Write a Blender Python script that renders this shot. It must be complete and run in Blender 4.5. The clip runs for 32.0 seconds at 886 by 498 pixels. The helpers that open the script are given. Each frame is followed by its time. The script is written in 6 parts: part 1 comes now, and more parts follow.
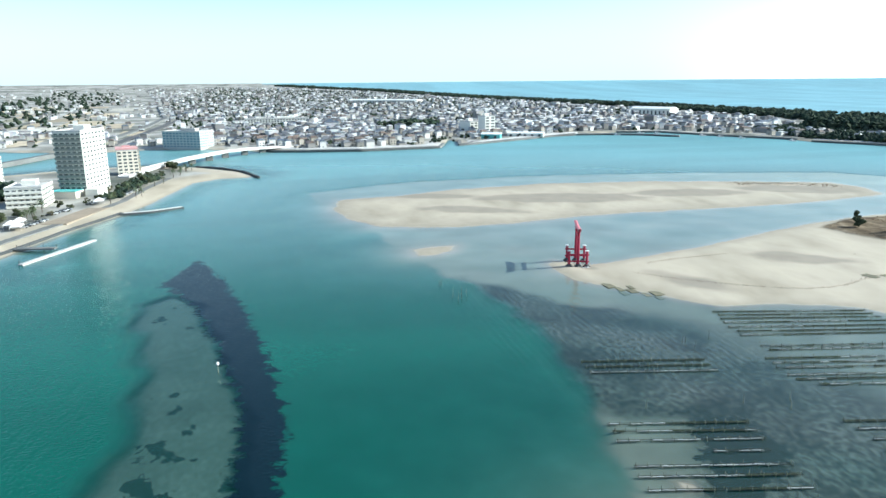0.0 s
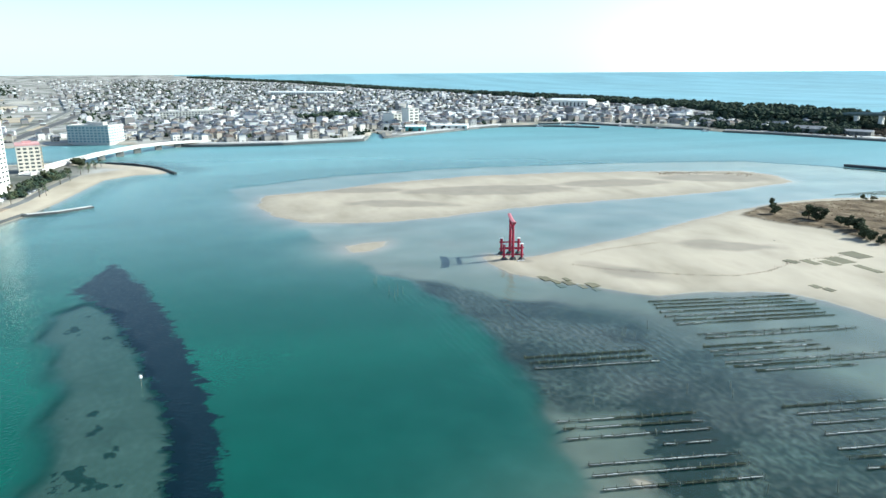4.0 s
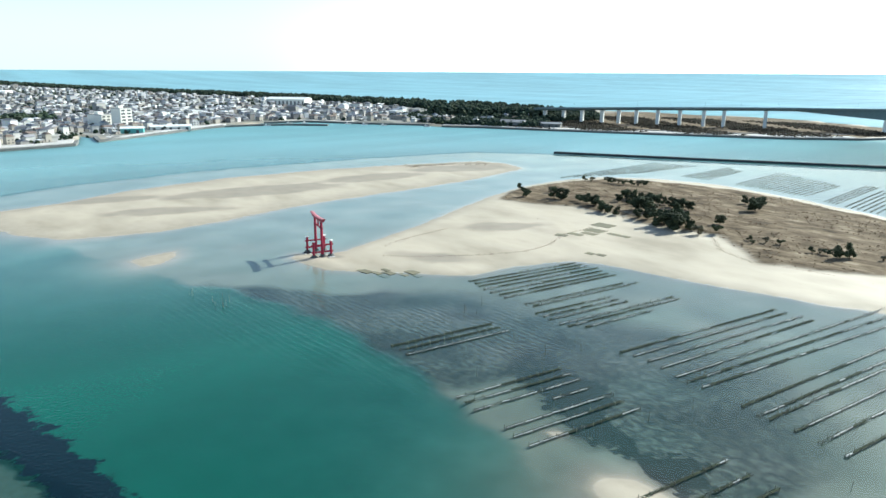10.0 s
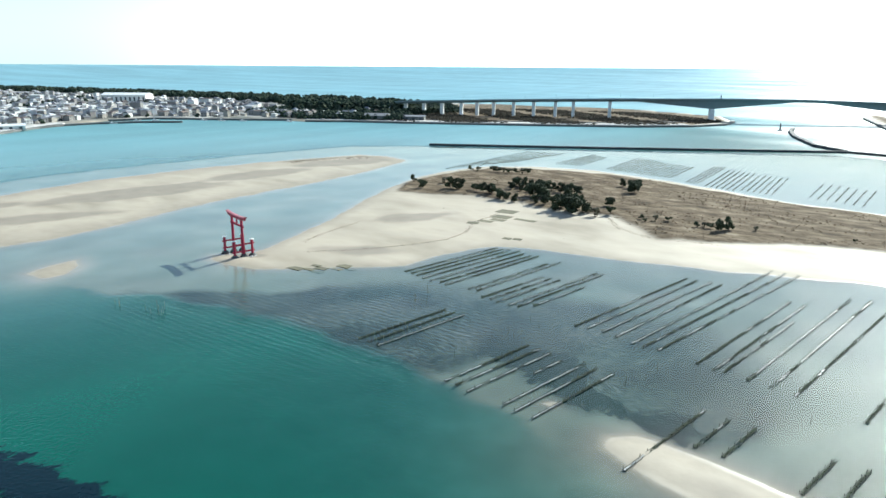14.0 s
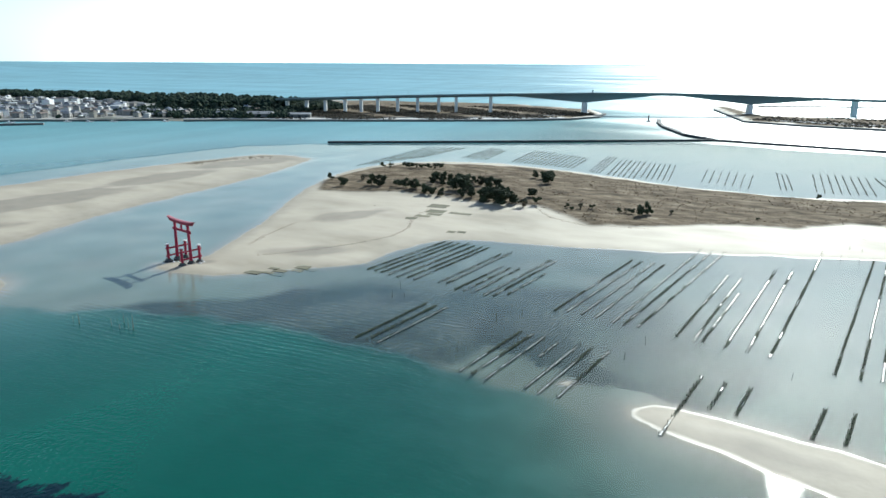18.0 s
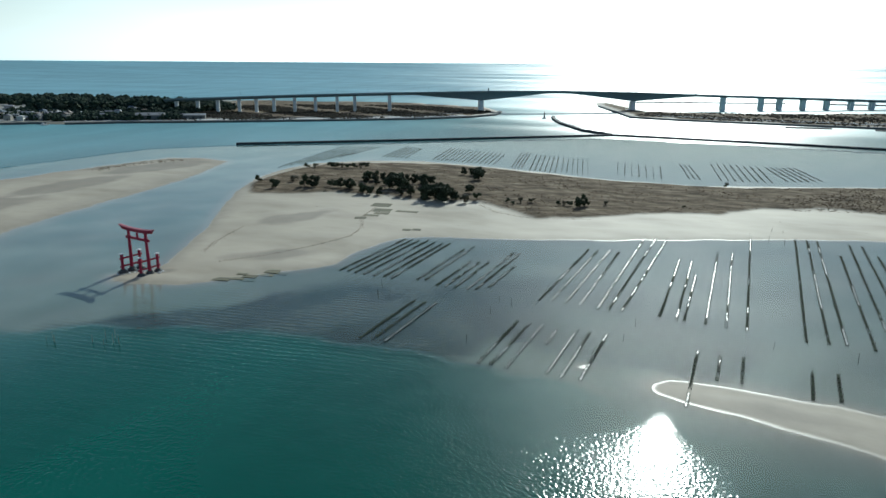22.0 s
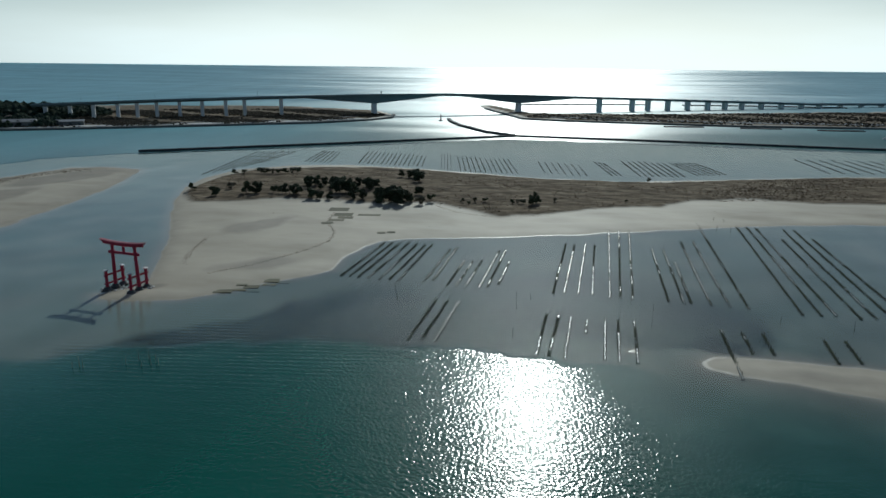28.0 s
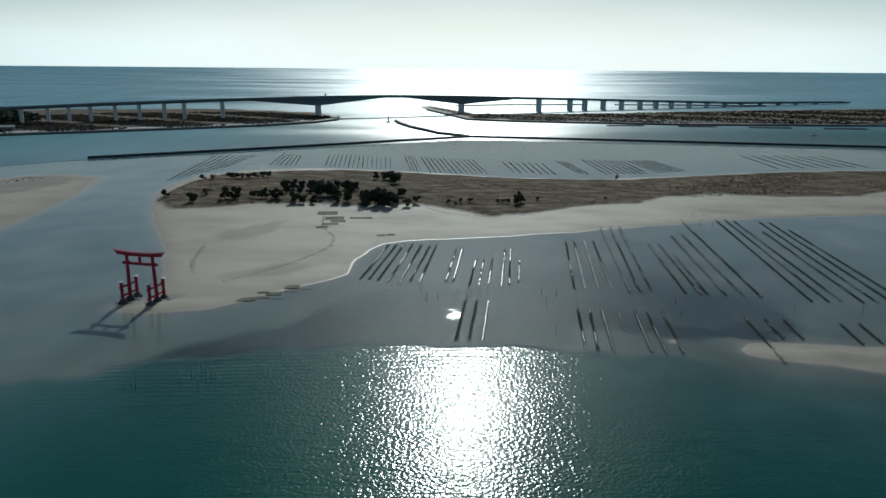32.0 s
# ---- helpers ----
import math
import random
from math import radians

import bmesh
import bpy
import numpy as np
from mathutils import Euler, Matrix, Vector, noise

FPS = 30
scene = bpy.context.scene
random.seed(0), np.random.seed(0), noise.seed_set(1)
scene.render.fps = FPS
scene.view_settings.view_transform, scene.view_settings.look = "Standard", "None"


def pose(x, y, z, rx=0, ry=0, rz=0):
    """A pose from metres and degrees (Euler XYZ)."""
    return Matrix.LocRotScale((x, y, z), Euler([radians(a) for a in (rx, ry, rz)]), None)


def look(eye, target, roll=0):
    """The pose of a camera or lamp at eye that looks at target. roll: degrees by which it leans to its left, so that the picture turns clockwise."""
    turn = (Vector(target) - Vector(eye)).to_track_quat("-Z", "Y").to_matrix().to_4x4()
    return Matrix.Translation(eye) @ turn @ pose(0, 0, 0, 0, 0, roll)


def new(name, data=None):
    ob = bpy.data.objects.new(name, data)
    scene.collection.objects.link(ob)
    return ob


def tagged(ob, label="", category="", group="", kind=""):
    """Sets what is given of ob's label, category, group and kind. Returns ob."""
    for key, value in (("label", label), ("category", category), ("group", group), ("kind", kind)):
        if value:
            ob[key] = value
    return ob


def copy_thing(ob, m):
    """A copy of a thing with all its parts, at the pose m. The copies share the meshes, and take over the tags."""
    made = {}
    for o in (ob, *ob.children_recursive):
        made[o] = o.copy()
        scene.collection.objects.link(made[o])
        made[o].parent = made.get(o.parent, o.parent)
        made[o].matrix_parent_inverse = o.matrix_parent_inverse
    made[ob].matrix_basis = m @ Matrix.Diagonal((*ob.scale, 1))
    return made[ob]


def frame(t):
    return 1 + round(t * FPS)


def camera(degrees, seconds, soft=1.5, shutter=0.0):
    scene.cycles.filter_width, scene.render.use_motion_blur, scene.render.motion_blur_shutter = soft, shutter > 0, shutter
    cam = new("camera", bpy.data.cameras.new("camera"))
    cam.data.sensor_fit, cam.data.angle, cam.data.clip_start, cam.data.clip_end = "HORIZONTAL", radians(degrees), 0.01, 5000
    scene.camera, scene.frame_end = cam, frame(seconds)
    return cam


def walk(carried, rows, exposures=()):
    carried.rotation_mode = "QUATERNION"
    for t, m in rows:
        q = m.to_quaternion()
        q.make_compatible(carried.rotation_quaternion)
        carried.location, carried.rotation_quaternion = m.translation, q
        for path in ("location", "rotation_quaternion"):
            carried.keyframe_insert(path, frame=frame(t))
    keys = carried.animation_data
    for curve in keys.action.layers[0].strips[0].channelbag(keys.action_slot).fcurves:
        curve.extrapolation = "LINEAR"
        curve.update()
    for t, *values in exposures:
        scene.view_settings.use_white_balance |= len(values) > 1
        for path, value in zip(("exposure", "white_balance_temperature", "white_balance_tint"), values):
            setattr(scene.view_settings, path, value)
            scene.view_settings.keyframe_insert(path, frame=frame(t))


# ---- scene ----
# The camera and its flight: seconds, x, y, z, heading, tilt, lean.
FLIGHT = (
    (0.0, 283.10, -100.24, 81.93, -82.418, -13.770, -0.537),
    (0.5, 281.85, -100.23, 81.86, -80.771, -13.822, -0.757),
    (1.0, 280.64, -100.24, 81.84, -79.780, -13.869, -0.821),
    (1.5, 279.52, -100.32, 81.83, -78.983, -13.945, -0.837),
    (2.0, 278.50, -100.51, 81.79, -78.253, -14.051, -0.869),
    (2.5, 277.58, -100.84, 81.69, -77.586, -14.158, -0.899),
    (3.0, 276.72, -101.33, 81.59, -77.023, -14.242, -0.739),
    (3.5, 275.89, -102.03, 81.50, -76.503, -14.349, -0.538),
    (5.5, 272.92, -110.48, 81.62, -72.677, -14.503, 0.070),
    (6.0, 272.05, -113.69, 81.63, -70.208, -14.479, 0.216),
    (6.5, 271.16, -117.18, 81.59, -66.270, -14.434, 0.204),
    (7.0, 270.16, -120.86, 81.55, -63.500, -14.437, 0.232),
    (7.5, 269.01, -124.66, 81.50, -61.814, -14.455, 0.233),
    (8.0, 267.70, -128.46, 81.42, -59.947, -14.439, 0.286),
    (8.5, 266.19, -132.28, 81.28, -57.039, -14.436, 0.297),
    (9.0, 264.46, -136.09, 81.10, -54.258, -14.448, 0.363),
    (9.5, 262.45, -139.85, 80.94, -52.965, -14.510, 0.306),
    (10.0, 260.28, -143.52, 80.79, -51.679, -14.529, 0.305),
    (10.5, 258.00, -147.13, 80.65, -50.017, -14.583, 0.278),
    (11.0, 255.66, -150.63, 80.50, -48.878, -14.627, 0.223),
    (11.5, 253.24, -154.05, 80.35, -47.693, -14.657, 0.160),
    (12.0, 250.73, -157.42, 80.21, -45.795, -14.698, 0.216),
    (12.5, 248.08, -160.79, 80.12, -44.041, -14.763, 0.219),
    (13.0, 245.36, -164.18, 80.06, -42.876, -14.833, 0.291),
    (13.5, 242.55, -167.53, 80.03, -41.406, -14.858, 0.327),
    (14.0, 239.54, -170.88, 80.05, -38.754, -14.925, 0.349),
    (14.5, 236.32, -174.23, 80.08, -37.163, -14.974, 0.336),
    (16.5, 222.25, -186.92, 80.51, -30.747, -15.129, 0.453),
    (17.0, 218.51, -189.64, 80.53, -29.689, -15.151, 0.427),
    (17.5, 214.76, -192.31, 80.51, -28.641, -15.158, 0.329),
    (18.0, 211.01, -194.90, 80.46, -27.511, -15.180, 0.286),
    (18.5, 207.24, -197.38, 80.40, -26.366, -15.157, 0.277),
    (19.0, 203.42, -199.78, 80.34, -25.052, -15.160, 0.188),
    (19.5, 199.53, -202.07, 80.30, -23.231, -15.160, 0.160),
    (20.0, 195.59, -204.24, 80.29, -21.923, -15.164, 0.197),
    (20.5, 191.64, -206.29, 80.32, -20.772, -15.167, 0.265),
    (21.0, 187.69, -208.22, 80.35, -19.751, -15.198, 0.297),
    (21.5, 183.70, -210.06, 80.37, -18.638, -15.205, 0.355),
    (22.0, 179.67, -211.82, 80.37, -17.502, -15.217, 0.367),
    (22.5, 175.62, -213.50, 80.35, -16.233, -15.212, 0.343),
    (23.0, 171.53, -215.11, 80.33, -15.031, -15.203, 0.340),
    (23.5, 167.37, -216.63, 80.26, -13.870, -15.154, 0.399),
    (24.0, 163.16, -218.04, 80.17, -12.776, -15.093, 0.464),
    (24.5, 158.93, -219.37, 80.10, -11.801, -15.040, 0.605),
    (25.0, 154.67, -220.65, 80.04, -10.915, -14.998, 0.631),
    (25.5, 150.39, -221.89, 79.99, -10.054, -14.941, 0.678),
    (27.5, 133.42, -225.50, 79.80, -6.942, -14.878, 0.634),
    (28.0, 129.11, -226.23, 79.76, -6.196, -14.872, 0.625),
    (28.5, 124.78, -226.97, 79.67, -5.499, -14.795, 0.663),
    (29.0, 120.45, -227.69, 79.61, -4.731, -14.760, 0.659),
    (29.5, 116.07, -228.38, 79.60, -3.879, -14.709, 0.695),
    (30.0, 111.67, -229.00, 79.61, -3.024, -14.698, 0.700),
    (30.5, 107.26, -229.50, 79.64, -2.177, -14.675, 0.699),
    (31.0, 102.84, -229.85, 79.69, -1.314, -14.663, 0.712),
    (31.5, 98.41, -230.05, 79.75, -0.494, -14.675, 0.699),
    (32.0, 93.95, -230.16, 79.84, 0.000, -14.728, 0.487),
)
cam = camera(64.98, 32.0)
walk(cam, [(t, pose(x, y, z, 90 + tilt, 0, -head) @ pose(0, 0, 0, 0, 0, lean)) for t, x, y, z, head, tilt, lean in FLIGHT],
     exposures=((0, 0.78, 5950, -1), (9, 0.78, 6200, -1), (17, 0.45, 6050, 0), (20, -0.03, 5900, -2), (23, -0.70, 5850, -4), (28, -1.28, 5850, -2), (32, -1.34, 5850, -1)))

# ---- sky and sun ----
SUN_AZ, SUN_EL = radians(1.8), radians(29.5)
world = bpy.data.worlds.new("sky")
scene.world = world
world.use_nodes = True
wn, wl = world.node_tree.nodes, world.node_tree.links
wn.clear()
sky = wn.new("ShaderNodeTexSky")
sky.sky_type, sky.sun_disc = "NISHITA", False
sky.sun_elevation, sky.sun_rotation = SUN_EL, SUN_AZ
sky.air_density, sky.dust_density, sky.ozone_density = 1.0, 0.5, 1.2
back, wout = wn.new("ShaderNodeBackground"), wn.new("ShaderNodeOutputWorld")
coord, stretch = wn.new("ShaderNodeTexCoord"), wn.new("ShaderNodeMapping")
stretch.inputs["Scale"].default_value = (1.6, 1.6, 9.0)
veil, ramp = wn.new("ShaderNodeTexNoise"), wn.new("ShaderNodeValToRGB")
veil.inputs["Scale"].default_value, veil.inputs["Detail"].default_value = 1.7, 6.0
ramp.color_ramp.elements[0].position, ramp.color_ramp.elements[1].position = 0.42, 0.80
ramp.color_ramp.elements[0].color, ramp.color_ramp.elements[1].color = (0.0, 0.0, 0.0, 1), (0.20, 0.20, 0.20, 1)
cloud = wn.new("ShaderNodeMix")
cloud.data_type = "RGBA"
wl.new(coord.outputs["Generated"], stretch.inputs["Vector"])
wl.new(stretch.outputs["Vector"], veil.inputs["Vector"])
wl.new(veil.outputs["Fac"], ramp.inputs["Fac"])
height, haze, both = wn.new("ShaderNodeSeparateXYZ"), wn.new("ShaderNodeMapRange"), wn.new("ShaderNodeMath")
haze.inputs["From Min"].default_value, haze.inputs["From Max"].default_value = 0.0, 0.14
haze.inputs["To Min"].default_value, haze.inputs["To Max"].default_value = 0.86, 0.0
haze.interpolation_type = "SMOOTHSTEP"
both.operation, both.use_clamp = "ADD", True
wl.new(coord.outputs["Generated"], height.inputs[0])
wl.new(height.outputs["Z"], haze.inputs["Value"])
wl.new(haze.outputs["Result"], both.inputs[0])
wl.new(ramp.outputs["Color"], both.inputs[1])
wl.new(both.outputs[0], cloud.inputs["Factor"])
toward, glow = wn.new("ShaderNodeVectorMath"), wn.new("ShaderNodeMapRange")
toward.operation = "DOT_PRODUCT"
toward.inputs[1].default_value = (math.sin(SUN_AZ), math.cos(SUN_AZ), 0.0)
glow.interpolation_type = "SMOOTHSTEP"
glow.inputs["From Min"].default_value, glow.inputs["From Max"].default_value = 0.35, 1.0
glow.inputs["To Min"].default_value, glow.inputs["To Max"].default_value = 0.66, 2.6
hazy = wn.new("ShaderNodeVectorMath")
hazy.operation = "SCALE"
warmth, pale = wn.new("ShaderNodeMapRange"), wn.new("ShaderNodeMix")
warmth.inputs["From Min"].default_value, warmth.inputs["From Max"].default_value = 0.3, 0.95
pale.data_type = "RGBA"
pale.inputs["A"].default_value, pale.inputs["B"].default_value = (5.6, 6.6, 6.95, 1), (6.45, 6.55, 6.4, 1)
wl.new(toward.outputs["Value"], warmth.inputs["Value"])
wl.new(warmth.outputs["Result"], pale.inputs["Factor"])
wl.new(pale.outputs["Result"], hazy.inputs[0])
wl.new(coord.outputs["Generated"], toward.inputs[0])
wl.new(toward.outputs["Value"], glow.inputs["Value"])
wl.new(glow.outputs["Result"], hazy.inputs["Scale"])
wl.new(hazy.outputs["Vector"], cloud.inputs["B"])
deeper = wn.new("ShaderNodeVectorMath")
deeper.operation = "MULTIPLY"
deeper.inputs[1].default_value = (0.78, 0.77, 0.81)
wl.new(sky.outputs["Color"], deeper.inputs[0])
wl.new(deeper.outputs["Vector"], cloud.inputs["A"])
# the bright veil round the sun
around, near_sun, soft_edge, aureole, whole = (wn.new("ShaderNodeVectorMath"), wn.new("ShaderNodeMapRange"), wn.new("ShaderNodeMath"), wn.new("ShaderNodeVectorMath"), wn.new("ShaderNodeVectorMath"))
around.operation, soft_edge.operation, aureole.operation, whole.operation = "DOT_PRODUCT", "POWER", "SCALE", "ADD"
around.inputs[1].default_value = (math.sin(SUN_AZ) * math.cos(SUN_EL), math.cos(SUN_AZ) * math.cos(SUN_EL), math.sin(SUN_EL))
near_sun.inputs["From Min"].default_value, near_sun.inputs["From Max"].default_value = math.cos(radians(22)), 1.0
soft_edge.inputs[1].default_value = 3.0
aureole.inputs[0].default_value = (42.0, 41.0, 39.0)
wl.new(coord.outputs["Generated"], around.inputs[0])
wl.new(around.outputs["Value"], near_sun.inputs["Value"])
wl.new(near_sun.outputs["Result"], soft_edge.inputs[0])
wl.new(soft_edge.outputs[0], aureole.inputs["Scale"])
wl.new(cloud.outputs["Result"], whole.inputs[0])
wl.new(aureole.outputs["Vector"], whole.inputs[1])
wl.new(whole.outputs["Vector"], back.inputs["Color"])
wl.new(back.outputs["Background"], wout.inputs["Surface"])
back.inputs["Strength"].default_value = 0.15
sun = new("sun", bpy.data.lights.new("sun", "SUN"))
sun.data.energy, sun.data.angle, sun.data.color = 5.4, radians(0.6), (1.0, 0.955, 0.885)
sun.matrix_world = look((0, 0, 0), (-math.sin(SUN_AZ) * math.cos(SUN_EL), -math.cos(SUN_AZ) * math.cos(SUN_EL), -math.sin(SUN_EL)))


# ---- materials ----
def material(name, colour, rough=0.7, metal=0.0, vary=0.25, grain=0.8, stain=0.08, bump=0.2, each=0.0, colour2=None, spec=0.5):
    """A painted, stone, wood or earth surface: fine grain, large stains and a light relief, in object metres."""
    m = bpy.data.materials.new(name)
    m.use_nodes = True
    n, l = m.node_tree.nodes, m.node_tree.links
    b = n["Principled BSDF"]
    b.inputs["Roughness"].default_value, b.inputs["Metallic"].default_value = rough, metal
    b.inputs["Specular IOR Level"].default_value = spec
    geo = n.new("ShaderNodeNewGeometry")
    fine, coarse = n.new("ShaderNodeTexNoise"), n.new("ShaderNodeTexNoise")
    fine.inputs["Scale"].default_value, fine.inputs["Detail"].default_value = grain, 4.0
    coarse.inputs["Scale"].default_value, coarse.inputs["Detail"].default_value = stain, 3.0
    for q in (fine, coarse):
        l.new(geo.outputs["Position"], q.inputs["Vector"])
    add = n.new("ShaderNodeMath")
    add.operation = "ADD"
    l.new(fine.outputs["Fac"], add.inputs[0])
    l.new(coarse.outputs["Fac"], add.inputs[1])
    span = n.new("ShaderNodeMapRange")
    span.inputs["From Min"].default_value, span.inputs["From Max"].default_value = 0.6, 1.4
    l.new(add.outputs[0], span.inputs["Value"])
    mix = n.new("ShaderNodeMix")
    mix.data_type = "RGBA"
    dark = colour2 or tuple(c * (1 - vary) for c in colour)
    lite = colour if colour2 else tuple(min(1, c * (1 + vary)) for c in colour)
    mix.inputs["A"].default_value, mix.inputs["B"].default_value = (*dark, 1), (*lite, 1)
    l.new(span.outputs["Result"], mix.inputs["Factor"])
    out = mix.outputs["Result"]
    if each:
        info, hue = n.new("ShaderNodeObjectInfo"), n.new("ShaderNodeHueSaturation")
        r = n.new("ShaderNodeMapRange")
        r.inputs["To Min"].default_value, r.inputs["To Max"].default_value = 1 - each, 1 + each
        l.new(info.outputs["Random"], r.inputs["Value"])
        l.new(r.outputs["Result"], hue.inputs["Value"])
        l.new(out, hue.inputs["Color"])
        out = hue.outputs["Color"]
    l.new(out, b.inputs["Base Color"])
    if bump:
        bp = n.new("ShaderNodeBump")
        bp.inputs["Strength"].default_value, bp.inputs["Distance"].default_value = bump, 0.05
        l.new(fine.outputs["Fac"], bp.inputs["Height"])
        l.new(bp.outputs["Normal"], b.inputs["Normal"])
    return m


def island_tint(name, colours, rough=0.8):
    """For joined masses: each loose piece takes one of the colours."""
    m = bpy.data.materials.new(name)
    m.use_nodes = True
    n, l = m.node_tree.nodes, m.node_tree.links
    b = n["Principled BSDF"]
    b.inputs["Roughness"].default_value = rough
    b.inputs["Specular IOR Level"].default_value = 0.1 if rough > 0.9 else 0.5
    geo, ramp = n.new("ShaderNodeNewGeometry"), n.new("ShaderNodeValToRGB")
    ramp.color_ramp.interpolation = "CONSTANT"
    el = ramp.color_ramp.elements
    while len(el) < len(colours):
        el.new(0.5)
    for i, c in enumerate(colours):
        el[i].position, el[i].color = i / len(colours), (*c, 1)
    dirt, mix = n.new("ShaderNodeTexNoise"), n.new("ShaderNodeMix")
    dirt.inputs["Scale"].default_value, dirt.inputs["Detail"].default_value = 0.3, 4.0
    mix.data_type, mix.blend_type = "RGBA", "MULTIPLY"
    mix.inputs["Factor"].default_value = 0.35
    l.new(geo.outputs["Position"], dirt.inputs["Vector"])
    l.new(geo.outputs["Random Per Island"], ramp.inputs["Fac"])
    l.new(ramp.outputs["Color"], mix.inputs["A"])
    l.new(dirt.outputs["Color"], mix.inputs["B"])
    l.new(mix.outputs["Result"], b.inputs["Base Color"])
    return m


VERMILION = material("vermilion_paint", (0.34, 0.009, 0.042), 0.5, vary=0.2, grain=1.5)
STONE = material("dark_wet_stone", (0.07, 0.068, 0.065), 0.7, vary=0.4, grain=2.5, bump=0.6)
CAP_WHITE = material("pale_capping", (0.72, 0.68, 0.66), 0.6)
CONCRETE = material("weathered_concrete", (0.44, 0.43, 0.41), 0.85, vary=0.25, grain=0.6, stain=0.05)
PIER_CONCRETE = material("pale_pier_concrete", (0.68, 0.68, 0.66), 0.85, vary=0.15, grain=0.3, stain=0.05)
DECK_STEEL = material("grey_green_girder_paint", (0.16, 0.21, 0.22), 0.6, vary=0.15, grain=0.3, stain=0.02)
# concrete kept dark: the shade on the quay faces is in its colour
QUAY_STONE = material("stained_quay_concrete", (0.125, 0.128, 0.122), 0.85, vary=0.35, grain=0.6, stain=0.05)
ASPHALT = material("asphalt", (0.07, 0.07, 0.072), 0.9, vary=0.2, grain=2.0)
RUBBLE = material("breakwater_rubble", (0.045, 0.05, 0.052), 0.85, vary=0.5, grain=0.9, bump=0.8)
WHITE_WALL = material("white_painted_wall", (0.74, 0.72, 0.65), 0.75, vary=0.08, grain=0.5, stain=0.06)
CREAM_WALL = material("cream_painted_wall", (0.70, 0.64, 0.53), 0.75, vary=0.08, grain=0.5, stain=0.06)
PINK_WALL = material("dusty_pink_wall", (0.55, 0.30, 0.29), 0.75, vary=0.1, grain=0.5, stain=0.06)
GLASS = material("dark_window_glass", (0.07, 0.08, 0.085), 0.15, vary=0.3)
TEAL_ROOF = material("teal_metal_roof", (0.12, 0.42, 0.40), 0.5, vary=0.15)
POST_WOOD = material("weathered_pole_wood", (0.15, 0.145, 0.115), 0.85, vary=0.35, grain=3.0, each=0.3)
RAIL_WOOD = material("wet_rail_wood", (0.042, 0.047, 0.036), 0.8, vary=0.35, grain=2.0, spec=0.15)
NET_DARK = material("weedy_oyster_net", (0.032, 0.042, 0.024), 0.9, vary=0.5, grain=3.0, bump=0.8, each=0.35, spec=0.1)
NET_PALE = material("pale_shell_bags", (0.25, 0.26, 0.25), 0.38, vary=0.4, grain=3.0, bump=0.5, each=0.35)
MAT_NET = material("green_brown_net_mat", (0.13, 0.12, 0.075), 0.95, vary=0.3, grain=2.0, bump=0.8, each=0.15)
BARK = material("dark_bark", (0.08, 0.06, 0.045), 0.9, vary=0.3, grain=4.0)
LEAF = material("pine_foliage", (0.045, 0.054, 0.027), 0.85, vary=0.5, grain=1.2, stain=0.3, each=0.25, spec=0.15)
SHRUB = material("brownish_shrub_foliage", (0.085, 0.075, 0.04), 0.85, vary=0.4, grain=1.2, stain=0.3, each=0.25)
PALM = material("palm_foliage", (0.06, 0.08, 0.035), 0.8, vary=0.4, grain=1.2)
PINE_FAR = material("coastal_pine_wood", (0.035, 0.055, 0.038), 0.9, vary=0.5, grain=0.12, stain=0.02, bump=0.5)


